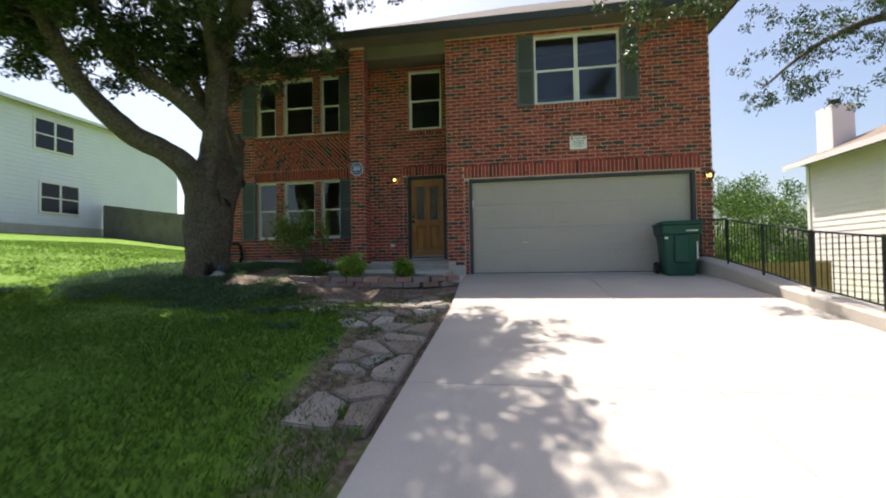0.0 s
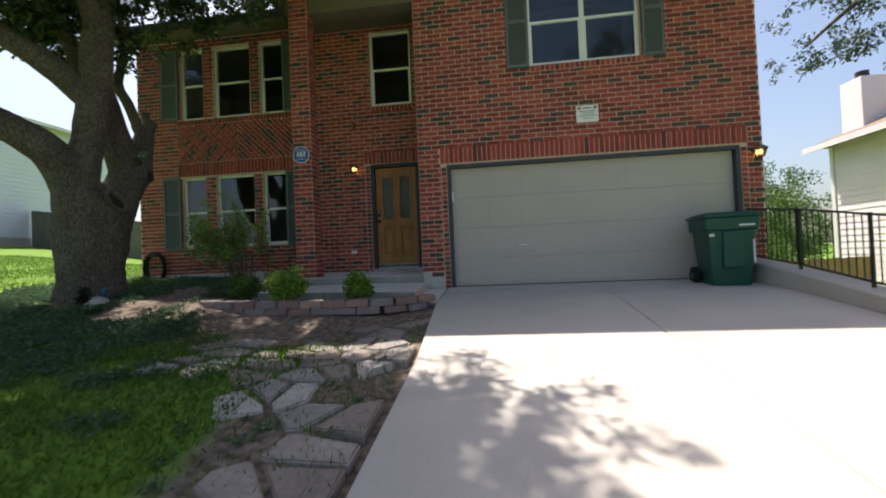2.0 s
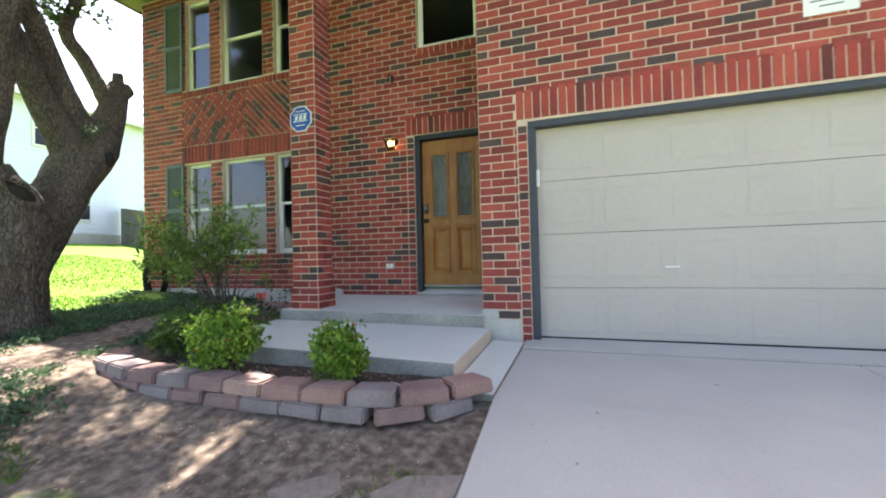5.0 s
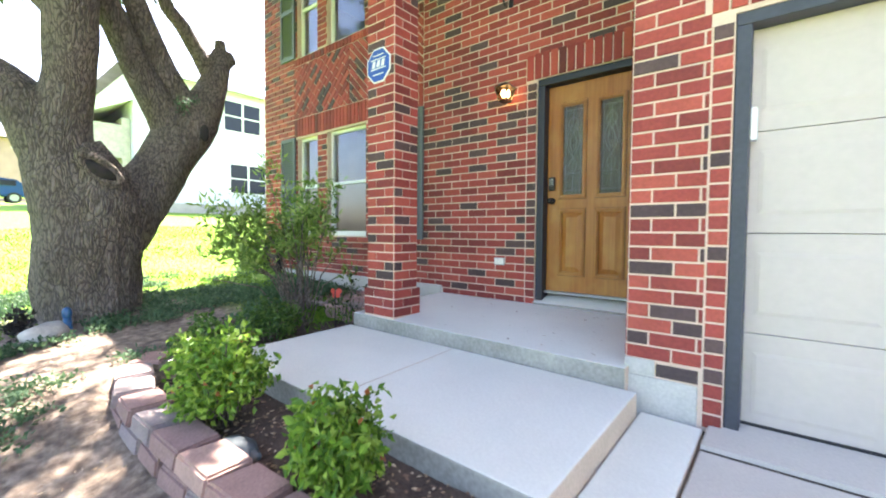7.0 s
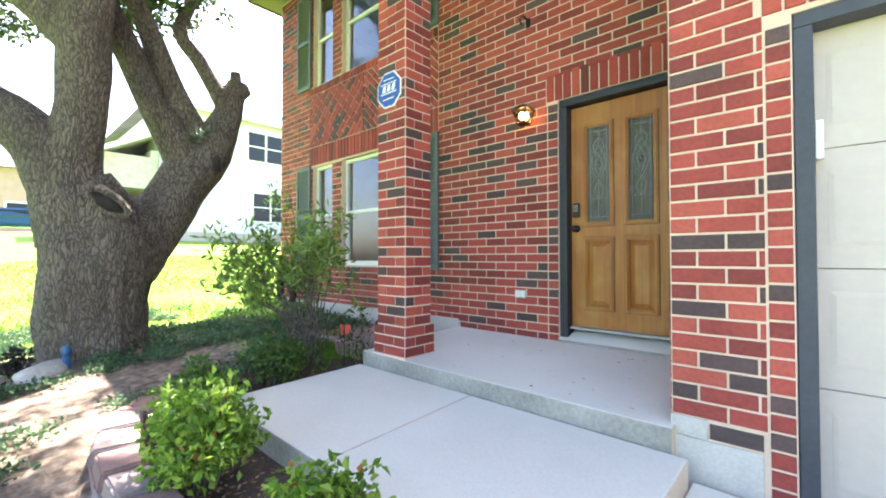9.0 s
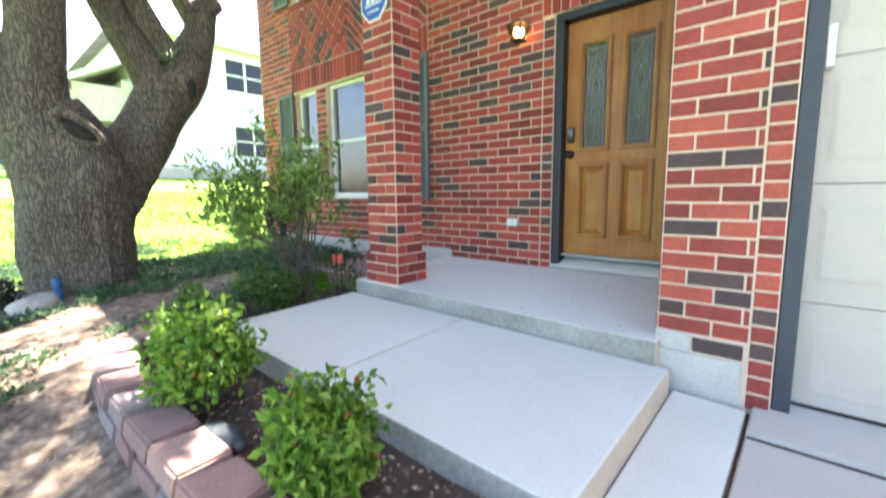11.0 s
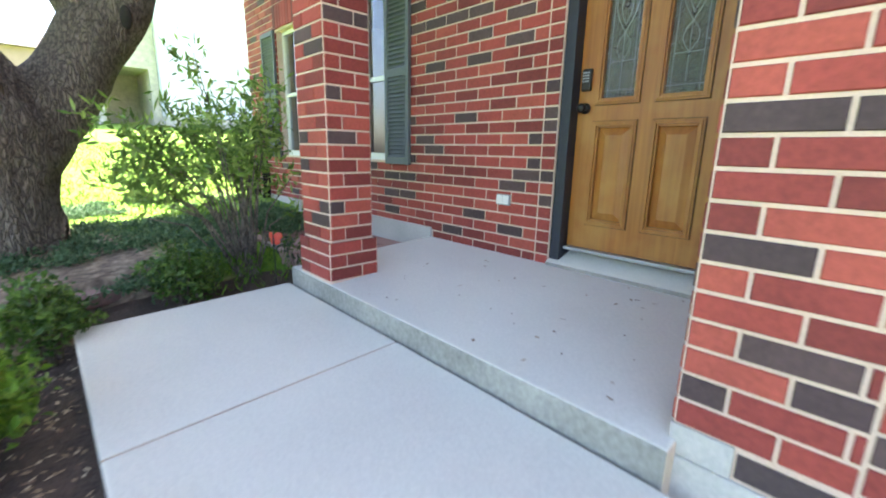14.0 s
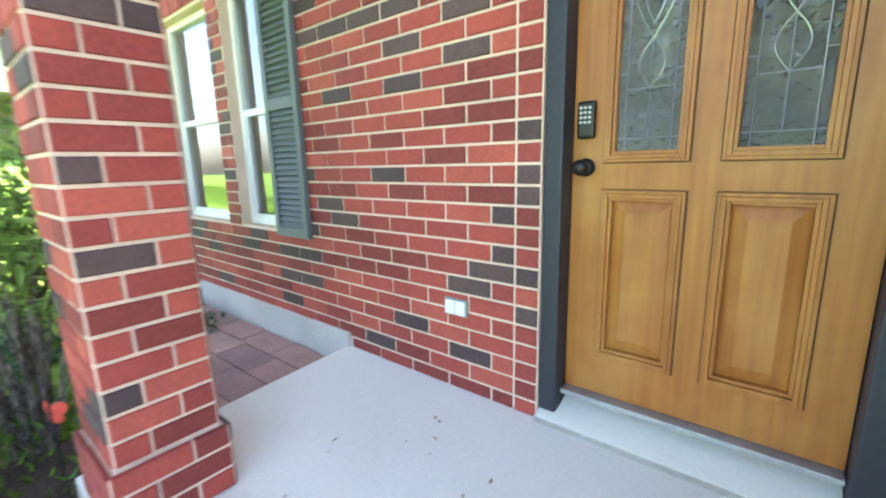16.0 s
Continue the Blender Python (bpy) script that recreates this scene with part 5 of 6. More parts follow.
def edging():
    """Two courses of tumbled wedge blocks round the bed, following a curve."""
    line = [Vector(p) for p in ((-1.17, 8.10), (-1.32, 7.92), (-1.54, 7.79), (-1.82, 7.73), (-2.15, 7.72), (-2.5, 7.71), (-2.85, 7.70), (-3.2, 7.70), (-3.55, 7.70), (-3.9, 7.73), (-4.24, 7.82), (-4.53, 8.04), (-4.76, 8.34), (-4.95, 8.66), (-5.08, 8.95))]
    e = thing("block_edging", "curved two-course edging of reddish tumbled concrete blocks", "edging")
    for row in range(2):
        dist, pts = (0.0 if row else 0.16), []
        seg = [(a, b, (b - a).length) for a, b in zip(line, line[1:])]
        total = sum(q[2] for q in seg)
        s = dist
        while s < total:
            k = s
            for a, b, L in seg:
                if k <= L:
                    p, d = a + (b - a) * (k / L), (b - a) / L
                    break
                k -= L
            pts.append((p, d))
            s += 0.318
        for p, d in pts:
            an = math.degrees(math.atan2(-d.y, -d.x))
            bm = bmesh.new()
            h0, h1 = (0.0, 0.094)
            # wedge: wide at the face, narrow behind
            q = [(-0.157, -0.10), (0.157, -0.10), (0.138, 0.13), (-0.138, 0.13)]
            lo = [bm.verts.new((x, y, h0)) for x, y in q]
            hi = [bm.verts.new((x * 0.98, y + (0.018 if y < 0 else 0), h1)) for x, y in q]
            bm.faces.new(lo[::-1])
            bm.faces.new(hi)
            for i in range(4):
                bm.faces.new((lo[i], lo[(i + 1) % 4], hi[(i + 1) % 4], hi[i]))
            bmesh.ops.bevel(bm, geom=list(bm.edges), offset=0.012, segments=2, affect="EDGES")
            for v in bm.verts:
                v.co += Vector((noise.noise(v.co * 9 + Vector((p.x * 7, p.y * 3, row))), noise.noise(v.co * 8 + Vector((p.y * 5, p.x, row))), noise.noise(v.co * 7 + Vector((p.x * 4, 0, row)))) ) * 0.008
            g = 0.94 + 0.02 * max(0, -p.x - 2.5)
            m = pose(p.x, p.y + (0.085 if row else 0.07), g + row * 0.095, random.uniform(-1, 1), random.uniform(-1.5, 1.5), an + random.uniform(-3, 3))
            ob = part("block", bm, BLOCK, e)
            ob.matrix_basis = m
    # single course beside the porch
    f = thing("block_edging", "short row of dark red blocks beside the porch", "edging")
    for i in range(5):
        bm = B(-0.14, 0.14, -0.06, 0.06, 0, 0.14, bevel=0.012)
        ob = part("block", bm, BLOCK, f)
        ob.matrix_basis = pose(-4.1 - i * 0.29, 9.98 - 0.02 * i, 1.14 + 0.012 * i, 0, 0, random.uniform(-5, 5))


edging()


def rock(name, label, x, y, z, sx, sy, sz, mat, cat="rock", seed=0.0):
    bm = bmesh.new()
    bmesh.ops.create_icosphere(bm, subdivisions=3, radius=1)
    for v in bm.verts:
        v.co *= 1 + 0.35 * noise.noise(v.co * 1.3 + Vector((seed, x, y)))
        v.co = Vector((v.co.x * sx, v.co.y * sy, v.co.z * sz))
    ob = tagged(part(name, bm, mat, smooth=True), label, cat)
    ob.matrix_basis = pose(x, y, z, 0, 0, seed * 60)


for i, (x, y, r) in enumerate(((-1.42, 8.17, 0.045), (-1.50, 8.10, 0.035), (-1.62, 8.02, 0.055), (-1.36, 8.27, 0.03), (-1.56, 8.22, 0.02), (-1.72, 7.98, 0.025), (-1.30, 8.20, 0.04))):
    rock("white_stone", "small rough pale stone on the bed soil", x, y, 1.05 + r * 0.4, r, r * 0.8, r * 0.7, PALE, "stone", i * 1.7)
rock("limestone_rock", "pale weathered rock at the foot of the oak", -5.80, 7.66, 1.20, 0.22, 0.14, 0.10, PALE, "rock", 2.2)
rock("grey_rock", "dark grey rock beside the porch block row", -4.15, 10.15, 1.18, 0.10, 0.08, 0.06, FOUND, "rock", 4.1)
TURTLE = material("blue_grey_glazed", (0.06, 0.08, 0.09), 0.5, 0.4, 50, 8, 0.3)


def turtle():
    t = thing("garden_ornament", "blue-grey glazed shell-shaped garden ornament on soil", "garden ornament")
    bm = bmesh.new()
    bmesh.ops.create_uvsphere(bm, u_segments=24, v_segments=12, radius=1)
    for v in bm.verts:
        k = 1 + 0.05 * math.sin(v.co.x * 9) * math.sin(v.co.y * 9)
        v.co = Vector((v.co.x * 0.12 * k, v.co.y * 0.085 * k, max(v.co.z, -0.25) * 0.075 * k))
    part("shell", bm, TURTLE, t, smooth=True).matrix_basis = pose(-2.74, 7.95, 1.055, 0, 0, 25)
    bm = bmesh.new()
    bmesh.ops.create_uvsphere(bm, u_segments=14, v_segments=8, radius=0.03, matrix=Matrix.Translation((-2.62, 7.99, 1.065)) @ Matrix.Diagonal((1.3, 0.8, 0.8, 1)))
    part("front_knob", bm, TURTLE, t, smooth=True)


turtle()

# brick pavers between the porch and the house front
pav = tagged(thing("paver_patch", "patch of reddish concrete pavers beside the porch", "paving"), kind="structure")
for i in range(5):
    for j in range(4):
        bm = B(-0.19, 0.19, -0.10, 0.10, 0, 0.05, bevel=0.006)
        part("paver", bm, BLOCK, pav).matrix_basis = pose(-4.16 - i * 0.39 - 0.1 * (j % 2), 10.16 + j * 0.21, 1.255 + random.uniform(-0.003, 0.003), 0, 0, random.uniform(-1, 1))


# ---- path of flagstones ----
def flagstones():
    pth = tagged(thing("flagstone_path", "irregular tan flagstones set in soil beside the driveway", "stone path"), kind="structure")
    rnd = random.Random(11)
    seeds = []
    for j in range(16):
        for i in range(7):
            y = 2.9 + j * 0.33
            x = -1.06 - i * 0.37 - (0.17 if j % 2 else 0)
            seeds.append((x + rnd.uniform(-0.17, 0.17), y + rnd.uniform(-0.15, 0.15), i))
    for k, (x, y, i) in enumerate(seeds):
        reach = -1.7 if y < 4.6 else (-2.0 if y < 5.4 else -3.3)
        if x < reach or x > -0.98 or y > (7.36 if x > -1.8 else 6.75) or rnd.random() < 0.12:
            continue
        poly = [(x - 0.36, y - 0.30), (x + 0.36, y - 0.30), (x + 0.36, y + 0.30), (x - 0.36, y + 0.30)]
        for m, (a, b, _) in enumerate(seeds):
            if m == k or abs(a - x) > 1 or abs(b - y) > 1:
                continue
            n, mx, my = Vector((a - x, b - y)), (a + x) / 2, (b + y) / 2
            n.normalize()
            lim = n.x * mx + n.y * my - rnd.uniform(0.012, 0.035)
            out = []
            for p, q in zip(poly, poly[1:] + poly[:1]):
                da, db = n.x * p[0] + n.y * p[1] - lim, n.x * q[0] + n.y * q[1] - lim
                if da <= 0:
                    out.append(p)
                if (da <= 0) != (db <= 0):
                    f = da / (da - db)
                    out.append((p[0] + f * (q[0] - p[0]), p[1] + f * (q[1] - p[1])))
            poly = out
        poly = clip_poly(poly, 0, -0.94, True)
        if len(poly) < 3:
            continue
        bm = bmesh.new()
        lift = rnd.uniform(0.012, 0.030)
        tip = rnd.uniform(-0.03, 0.03)
        hi = [bm.verts.new((p[0], p[1], rise(p[0], p[1]) + lift + tip * (p[0] - x))) for p in poly]
        lo = [bm.verts.new((p[0], p[1], rise(p[0], p[1]) - 0.05)) for p in poly]
        bm.faces.new(hi)
        for q in range(len(hi)):
            bm.faces.new((hi[q], hi[(q + 1) % len(hi)], lo[(q + 1) % len(hi)], lo[q]))
        bmesh.ops.recalc_face_normals(bm, faces=bm.faces)
        bmesh.ops.bevel(bm, geom=[e for e in bm.edges if all(v in hi for v in e.verts)], offset=0.012, segments=2, affect="EDGES")
        part("flagstone", bm, STONE, pth)


flagstones()


# ---- grass and ground cover ----
def bare(x, y):
    """How bare the soil is: 1 bare, 0 turf."""
    d = ((x + 3.6) / 3.4) ** 2 + ((y - 8.0) / 1.55) ** 2 + 0.9 * noise.noise(Vector((x * 1.1, y * 1.1, 2)))
    return 1 if d < 0.95 else 0


def blades(n, xr, yr, lo, hi, wide, mat, name, label, keep, lean=0.6):
    vs, fs = [], []
    for i in range(n):
        x, y = random.uniform(*xr), random.uniform(*yr)
        if not keep(x, y):
            continue
        z = rise(x, y) - 0.005
        h, an = random.uniform(lo, hi), random.uniform(0, 6.3)
        w = wide * random.uniform(0.7, 1.3)
        dx, dy = math.cos(an), math.sin(an)
        lx, ly = random.uniform(-lean, lean) * h, random.uniform(-lean, lean) * h
        k = len(vs)
        vs += [(x - dx * w, y - dy * w, z), (x + dx * w, y + dy * w, z), (x + lx, y + ly, z + h)]
        fs.append((k, k + 1, k + 2))
    tagged(soup(name, vs, fs, mat), label, "grass", kind="stuff")


blades(90000, (-8.5, -0.95), (0.7, 7.5), 0.03, 0.075, 0.006, GRASS, "grass", "thick green lawn grass", lambda x, y: not bare(x, y) and not (x > -1.9 and 2.9 < y < 8 and random.random() < 0.8), 0.9)
blades(40000, (-15, -4), (6.5, 14), 0.03, 0.06, 0.009, GRASS, "grass", "sunlit lawn grass beyond the oak", lambda x, y: not bare(x, y) and not (x > -8.2 and y > 10.2), 0.9)


def ground_cover():
    cl = []
    while len(cl) < 640:
        x, y = random.uniform(-8.0, -2.4), random.uniform(4.2, 10.6)
        near = math.hypot(x + 6.0, y - 7.6)
        if y > 9.6 and x > -5.0 or (x > -4.5 and y > 7.5):
            continue
        strip = noise.noise(Vector((x * 0.8, y * 0.8, 7)))
        if abs(x + 5.0) < 0.45 and 6.9 < y < 8.9:
            continue
        if (near < 2.2 and near > 0.5 and strip > -0.45) or (strip > 0.18 and x < -3.2 and 5.2 < y) or random.random() < 0.03:
            cl.append((x, y, rise(x, y) + 0.03, random.uniform(0.10, 0.24)))
    vs, fs = leaf_cloud(cl, 3400, 0.6, 0.045, 0.022, 0.28, 0.2)
    tagged(soup("ground_cover", vs, fs, LEAF_COVER), "low blue-green creeping ground cover round the oak", "ground cover", kind="stuff")
    cl = [(random.uniform(-2.2, -1.0), random.uniform(3.2, 7.2), 0, random.uniform(0.05, 0.10)) for i in range(46)]
    cl = [(x, y, rise(x, y) + 0.015, r) for x, y, z, r in cl]
    vs, fs = leaf_cloud(cl, 5000, 0.6, 0.04, 0.016, 0.35, 0.2)
    tagged(soup("weeds", vs, fs, LEAF_COVER), "small weeds between the flagstones", "weeds", kind="stuff")
    vs, fs = leaf_cloud([(random.uniform(-5, -1.1), random.uniform(5, 7.7), 0, 0.12) for i in range(260)], 620, 0.6, 0.03, 0.014, 0.05, 0.1)
    vs = [(x, y, rise(x, y) + 0.012 + abs(z) * 0.3) for x, y, z in vs]
    tagged(soup("leaf_litter", vs, fs, LITTER), "dry leaf litter scattered on bare soil", "leaf litter", kind="stuff")


ground_cover()


def debris():
    """Small dry leaves and twig bits on the porch and the driveway."""
    rnd = random.Random(5)
    vs, fs = [], []
    for i in range(130):
        if i < 45:
            x, y = rnd.uniform(-3.3, -1.5), rnd.uniform(9.7, 10.85)
            z = 1.36 + (y - 9.62) * 0.047 + 0.004 - 0.013 * (x + 3.93) / 2.5 * (10.95 - y) / 1.3
        else:
            x, y = rnd.uniform(-0.85, 3.4), rnd.uniform(5.5, 9.4)
            z = drive_z(y) + 0.003
        an, L, W = rnd.uniform(0, 6.3), rnd.uniform(0.006, 0.022), rnd.uniform(0.003, 0.009)
        u, v = Vector((math.cos(an), math.sin(an), 0.1)), Vector((-math.sin(an), math.cos(an), 0.15))
        c, k = Vector((x, y, z + 0.003)), len(vs)
        vs += [tuple(c - u * L), tuple(c + v * W), tuple(c + u * L), tuple(c - v * W)]
        fs.append((k, k + 1, k + 2, k + 3))
    tagged(soup("leaf_litter", vs, fs, LITTER), "few dry leaf bits on the pale concrete", "leaf litter", kind="stuff")


debris()

# ---- things at the house ----
def bin_cart():
    c = thing("wheelie_bin", "dark green plastic wheeled refuse bin by the garage", "refuse bin", at=(3.32, 9.22, 1.06))
    c.rotation_euler = (0, 0, radians(-6))
    bm = bmesh.new()
    lv = [(0.0, 0.26, 0.27), (0.10, 0.27, 0.28), (0.80, 0.325, 0.335), (0.82, 0.36, 0.37), (0.98, 0.37, 0.38), (1.0, 0.355, 0.365)]
    rings = []
    for z, a, b in lv:
        r = 0.05
        ring = []
        for cx, cy, s in ((a - r, b - r, 0), (-a + r, b - r, 90), (-a + r, -b + r, 180), (a - r, -b + r, 270)):
            for k in range(4):
                an = radians(s + 30 * k)
                ring.append(bm.verts.new((cx + r * math.cos(an), cy + r * math.sin(an), z)))
        rings.append(ring)
    for p, q in zip(rings, rings[1:]):
        for k in range(16):
            bm.faces.new((p[k], p[(k + 1) % 16], q[(k + 1) % 16], q[k]))
    bm.faces.new(rings[0][::-1])
    part("body", bm, BIN, c)
    bm = B(-0.385, 0.385, -0.40, 0.40, 1.0, 1.045, bevel=0.016)
    box(bm, -0.33, 0.33, -0.34, 0.34, 1.044, 1.075, bevel=0.014)
    part("lid", bm, BIN, c)
    part("front_panel", B(-0.13, 0.13, -0.372, -0.30, 0.25, 0.80, bevel=0.03), BIN, c)
    part("handle", cyl(bmesh.new(), (-0.3, 0.43, 0.98), (0.3, 0.43, 0.98), 0.018), BIN, c)
    for s in (-1, 1):
        w = part("wheel", cyl(bmesh.new(), (s * 0.30, 0.24, 0.12), (s * 0.37, 0.24, 0.12), 0.14, seg=24), RUBBER, c)
        part("hub", cyl(bmesh.new(), (s * 0.365, 0.24, 0.12), (s * 0.375, 0.24, 0.12), 0.06, seg=16), BIN, w)
    part("marking", B(0.08, 0.28, -0.385, -0.376, 0.86, 0.885), WHITE, c, "pale moulded lettering strip")
    part("marking", B(-0.30, -0.24, -0.358, -0.345, 0.72, 0.76), WHITE, c, "small white emblem")
    part("sticker", B(0.262, 0.285, -0.345, -0.318, 0.32, 0.66), WHITE, c, "white strip label")


bin_cart()
BULB = glowing("warm_bulb", (1.0, 0.62, 0.22), 2.2)
AMBER = glass("amber_lamp_glass", (1.0, 0.85, 0.6), 0.15)


def lantern(x, y, z, s=1.0):
    t = thing("wall_lantern", "small black wall lantern with a lit warm bulb", "wall lamp", "wall lanterns")
    part("back_plate", B(x - 0.04 * s, x + 0.04 * s, y - 0.02, y - 0.008, z - 0.05, z + 0.10, bevel=0.004), HARDWARE, t)
    bm = bmesh.new()
    bmesh.ops.create_cone(bm, cap_ends=True, segments=4, radius1=0.13 * s, radius2=0.05 * s, depth=0.05 * s, matrix=pose(x, y - 0.10, z + 0.085 * s, 0, 0, 45))
    part("cap", bm, HARDWARE, t)
    bm = bmesh.new()
    bmesh.ops.create_cone(bm, cap_ends=False, segments=4, radius1=0.07 * s, radius2=0.115 * s, depth=0.14 * s, matrix=pose(x, y - 0.10, z - 0.01 * s, 0, 0, 45))
    part("shade", bm, AMBER, t).visible_shadow = False
    bm = bmesh.new()
    for sx in (-1, 1):
        for sy in (-1, 1):
            cyl(bm, (x + sx * 0.05 * s, y - 0.10 + sy * 0.05 * s, z - 0.08 * s), (x + sx * 0.082 * s, y - 0.10 + sy * 0.082 * s, z + 0.06 * s), 0.005, seg=5)
    box(bm, x - 0.055 * s, x + 0.055 * s, y - 0.155, y - 0.045, z - 0.088 * s, z - 0.078 * s)
    part("cage", bm, HARDWARE, t)
    bm = bmesh.new()
    bmesh.ops.create_uvsphere(bm, u_segments=14, v_segments=10, radius=0.034 * s, matrix=Matrix.Translation((x, y - 0.10, z)) @ Matrix.Diagonal((1, 1, 1.3, 1)))
    part("bulb", bm, BULB, t, smooth=True)


lantern(-3.0, YW, 3.57, 0.95)
lantern(4.13, YG, 3.12, 0.95)
SIGNBLUE = material("sign_blue", (0.03, 0.09, 0.36), 0.4, 0.08, 40, 5, 0)


def octagon_sign():
    t = thing("security_sign", "blue and white eight-sided security sign on the column", "sign")
    x, y, z = -3.60, 9.644, 3.64
    for nm, r, d, mat in (("rim", 0.165, 0.0, WHITE), ("face", 0.15, 0.004, SIGNBLUE)):
        bm = bmesh.new()
        bmesh.ops.create_cone(bm, cap_ends=True, segments=8, radius1=r, radius2=r, depth=0.008, matrix=pose(x, y - d, z, 90, 0, 0) @ pose(0, 0, 0, 0, 0, 22.5))
        part(nm, bm, mat, t)
    for a, b, c, d in ((-0.10, 0.10, -0.035, -0.025), (-0.10, 0.10, 0.05, 0.058), (-0.07, 0.07, 0.085, 0.093), (-0.07, 0.07, -0.085, -0.075)):
        part("stripe", B(x + a, x + b, y - 0.0105, y - 0.0085, z + c, z + d), WHITE, t)
    for k in range(3):
        bm = bmesh.new()
        vs = [bm.verts.new((x - 0.085 + k * 0.06 + q, y - 0.0105, z + w)) for q, w in ((0, -0.018), (0.045, -0.018), (0.055, 0.042), (0.018, 0.042))]
        bm.faces.new(vs)
        part("emblem", bm, WHITE, t)


octagon_sign()


def plaque():
    t = thing("wall_plaque", "white printed sign board fixed to the brick", "sign")
    part("board", B(1.335, 1.70, YG - 0.02, YG - 0.009, 3.84, 4.125, bevel=0.003), WHITE, t)
    ink = material("faded_ink", (0.10, 0.11, 0.14), 0.7, 0.2, 30, 4, 0)
    red = material("red_ink", (0.4, 0.05, 0.05), 0.7, 0.2, 30, 4, 0)
    for a, b, c, d, m in ((1.36, 1.41, 4.06, 4.105, red), (1.62, 1.68, 4.06, 4.105, red), (1.44, 1.59, 4.07, 4.09, ink), (1.38, 1.65, 4.02, 4.032, ink), (1.42, 1.62, 3.985, 3.997, ink), (1.38, 1.66, 3.945, 3.957, ink), (1.44, 1.60, 3.90, 3.912, ink)):
        part("printed_bar", B(a, b, YG - 0.0215, YG - 0.0205, c, d), m, t)


plaque()


def hose():
    t = thing("hose_reel", "coiled dark garden hose hung on the brick corner", "garden hose")
    part("hanger", B(-7.78, -7.58, YW - 0.16, YW - 0.008, 1.93, 2.0, bevel=0.01), HARDWARE, t)
    bm = bmesh.new()
    for k in range(9):
        rx, rz = 0.22 + 0.012 * (k % 3), 0.32 + 0.014 * ((k * 2) % 3)
        y = YW - 0.045 - 0.016 * (k // 2) - 0.004 * k
        pts = [(-7.68 + rx * math.sin(2 * math.pi * i / 28), y, 1.68 + rz * math.cos(2 * math.pi * i / 28)) for i in range(29)]
        for p, q in zip(pts, pts[1:]):
            cyl(bm, p, q, 0.013, seg=6)
    part("coil", bm, RUBBER, t, smooth=True)


hose()
o = thing("wall_outlet", "pale covered outlet box on the porch wall", "outlet")
part("box", B(-3.155, -3.03, YW - 0.025, YW - 0.008, 1.795, 1.875, bevel=0.004), METAL, o)
part("cover", B(-3.148, -3.096, YW - 0.031, YW - 0.026, 1.803, 1.868, bevel=0.002), WHITE, o)
part("cover", B(-3.090, -3.037, YW - 0.031, YW - 0.026, 1.803, 1.868, bevel=0.002), WHITE, o)
hk = thing("plant_hook", "small black iron hook high on the porch wall", "hook")
bm = B(-3.02, -2.97, YW - 0.02, YW - 0.008, 4.47, 4.56, bevel=0.003)
for p, q in (((-2.995, YW - 0.02, 4.54), (-2.995, YW - 0.12, 4.55)), ((-2.995, YW - 0.12, 4.55), (-2.995, YW - 0.17, 4.49)), ((-2.995, YW - 0.17, 4.49), (-2.995, YW - 0.13, 4.44))):
    cyl(bm, p, q, 0.009, seg=8)
part("hook", bm, IRON, hk)

BLUEPLASTIC = material("blue_glaze", (0.025, 0.09, 0.20), 0.35, 0.3, 40, 8, 0)


def fairy_ornaments():
    t = thing("garden_figurine", "small blue glazed ornament at the foot of the oak", "garden ornament")
    bm = bmesh.new()
    bmesh.ops.create_uvsphere(bm, u_segments=14, v_segments=10, radius=1, matrix=Matrix.Translation((-5.86, 7.82, 1.36)) @ Matrix.Diagonal((0.035, 0.04, 0.06, 1)))
    cyl(bm, (-5.86, 7.82, 1.12), (-5.86, 7.82, 1.32), 0.05, 0.03)
    part("figure", bm, BLUEPLASTIC, t, smooth=True)
    d = thing("dark_plant", "small dark purple-leaved plant by the rock", "plant")
    soup("leaves", *leaf_cloud([(-5.85, 7.50, 1.27, 0.13), (-5.85, 7.50, 1.38, 0.09)], 9000, 0.6, 0.06, 0.03), DARKLEAF, d)


DARKLEAF = foliage("dark_leaf", [(0.0, (0.02, 0.02, 0.02)), (0.5, (0.035, 0.03, 0.03))], 0.5)
fairy_ornaments()


def garden_stake():
    t = thing("garden_stake", "small red and white butterfly ornament on a thin stake", "garden ornament")
    x, y, z = -4.22, 9.62, 1.50
    part("stake", cyl(bmesh.new(), (x, y, 1.02), (x, y, z), 0.004, seg=6), IRON, t)
    part("body", cyl(bmesh.new(), (x, y, z - 0.05), (x, y, z + 0.05), 0.009, 0.005, 8), RUBBER, t)
    for sgn in (-1, 1):
        for dz, w, h in ((0.018, 0.062, 0.03), (-0.02, 0.045, 0.024)):
            bm = bmesh.new()
            bmesh.ops.create_uvsphere(bm, u_segments=14, v_segments=8, radius=1, matrix=Matrix.Translation((x, y, z + dz)) @ pose(0, 0, 0, 0, -sgn * 25, sgn * 25 + 30) @ Matrix.Translation((sgn * w * 0.6, 0, 0)) @ Matrix.Diagonal((w * 0.55, 0.004, h, 1)))
            part("wing", bm, REDPAINT, t, smooth=True)


REDPAINT = material("red_enamel", (0.45, 0.05, 0.03), 0.4, 0.2, 40, 6, 0)
garden_stake()


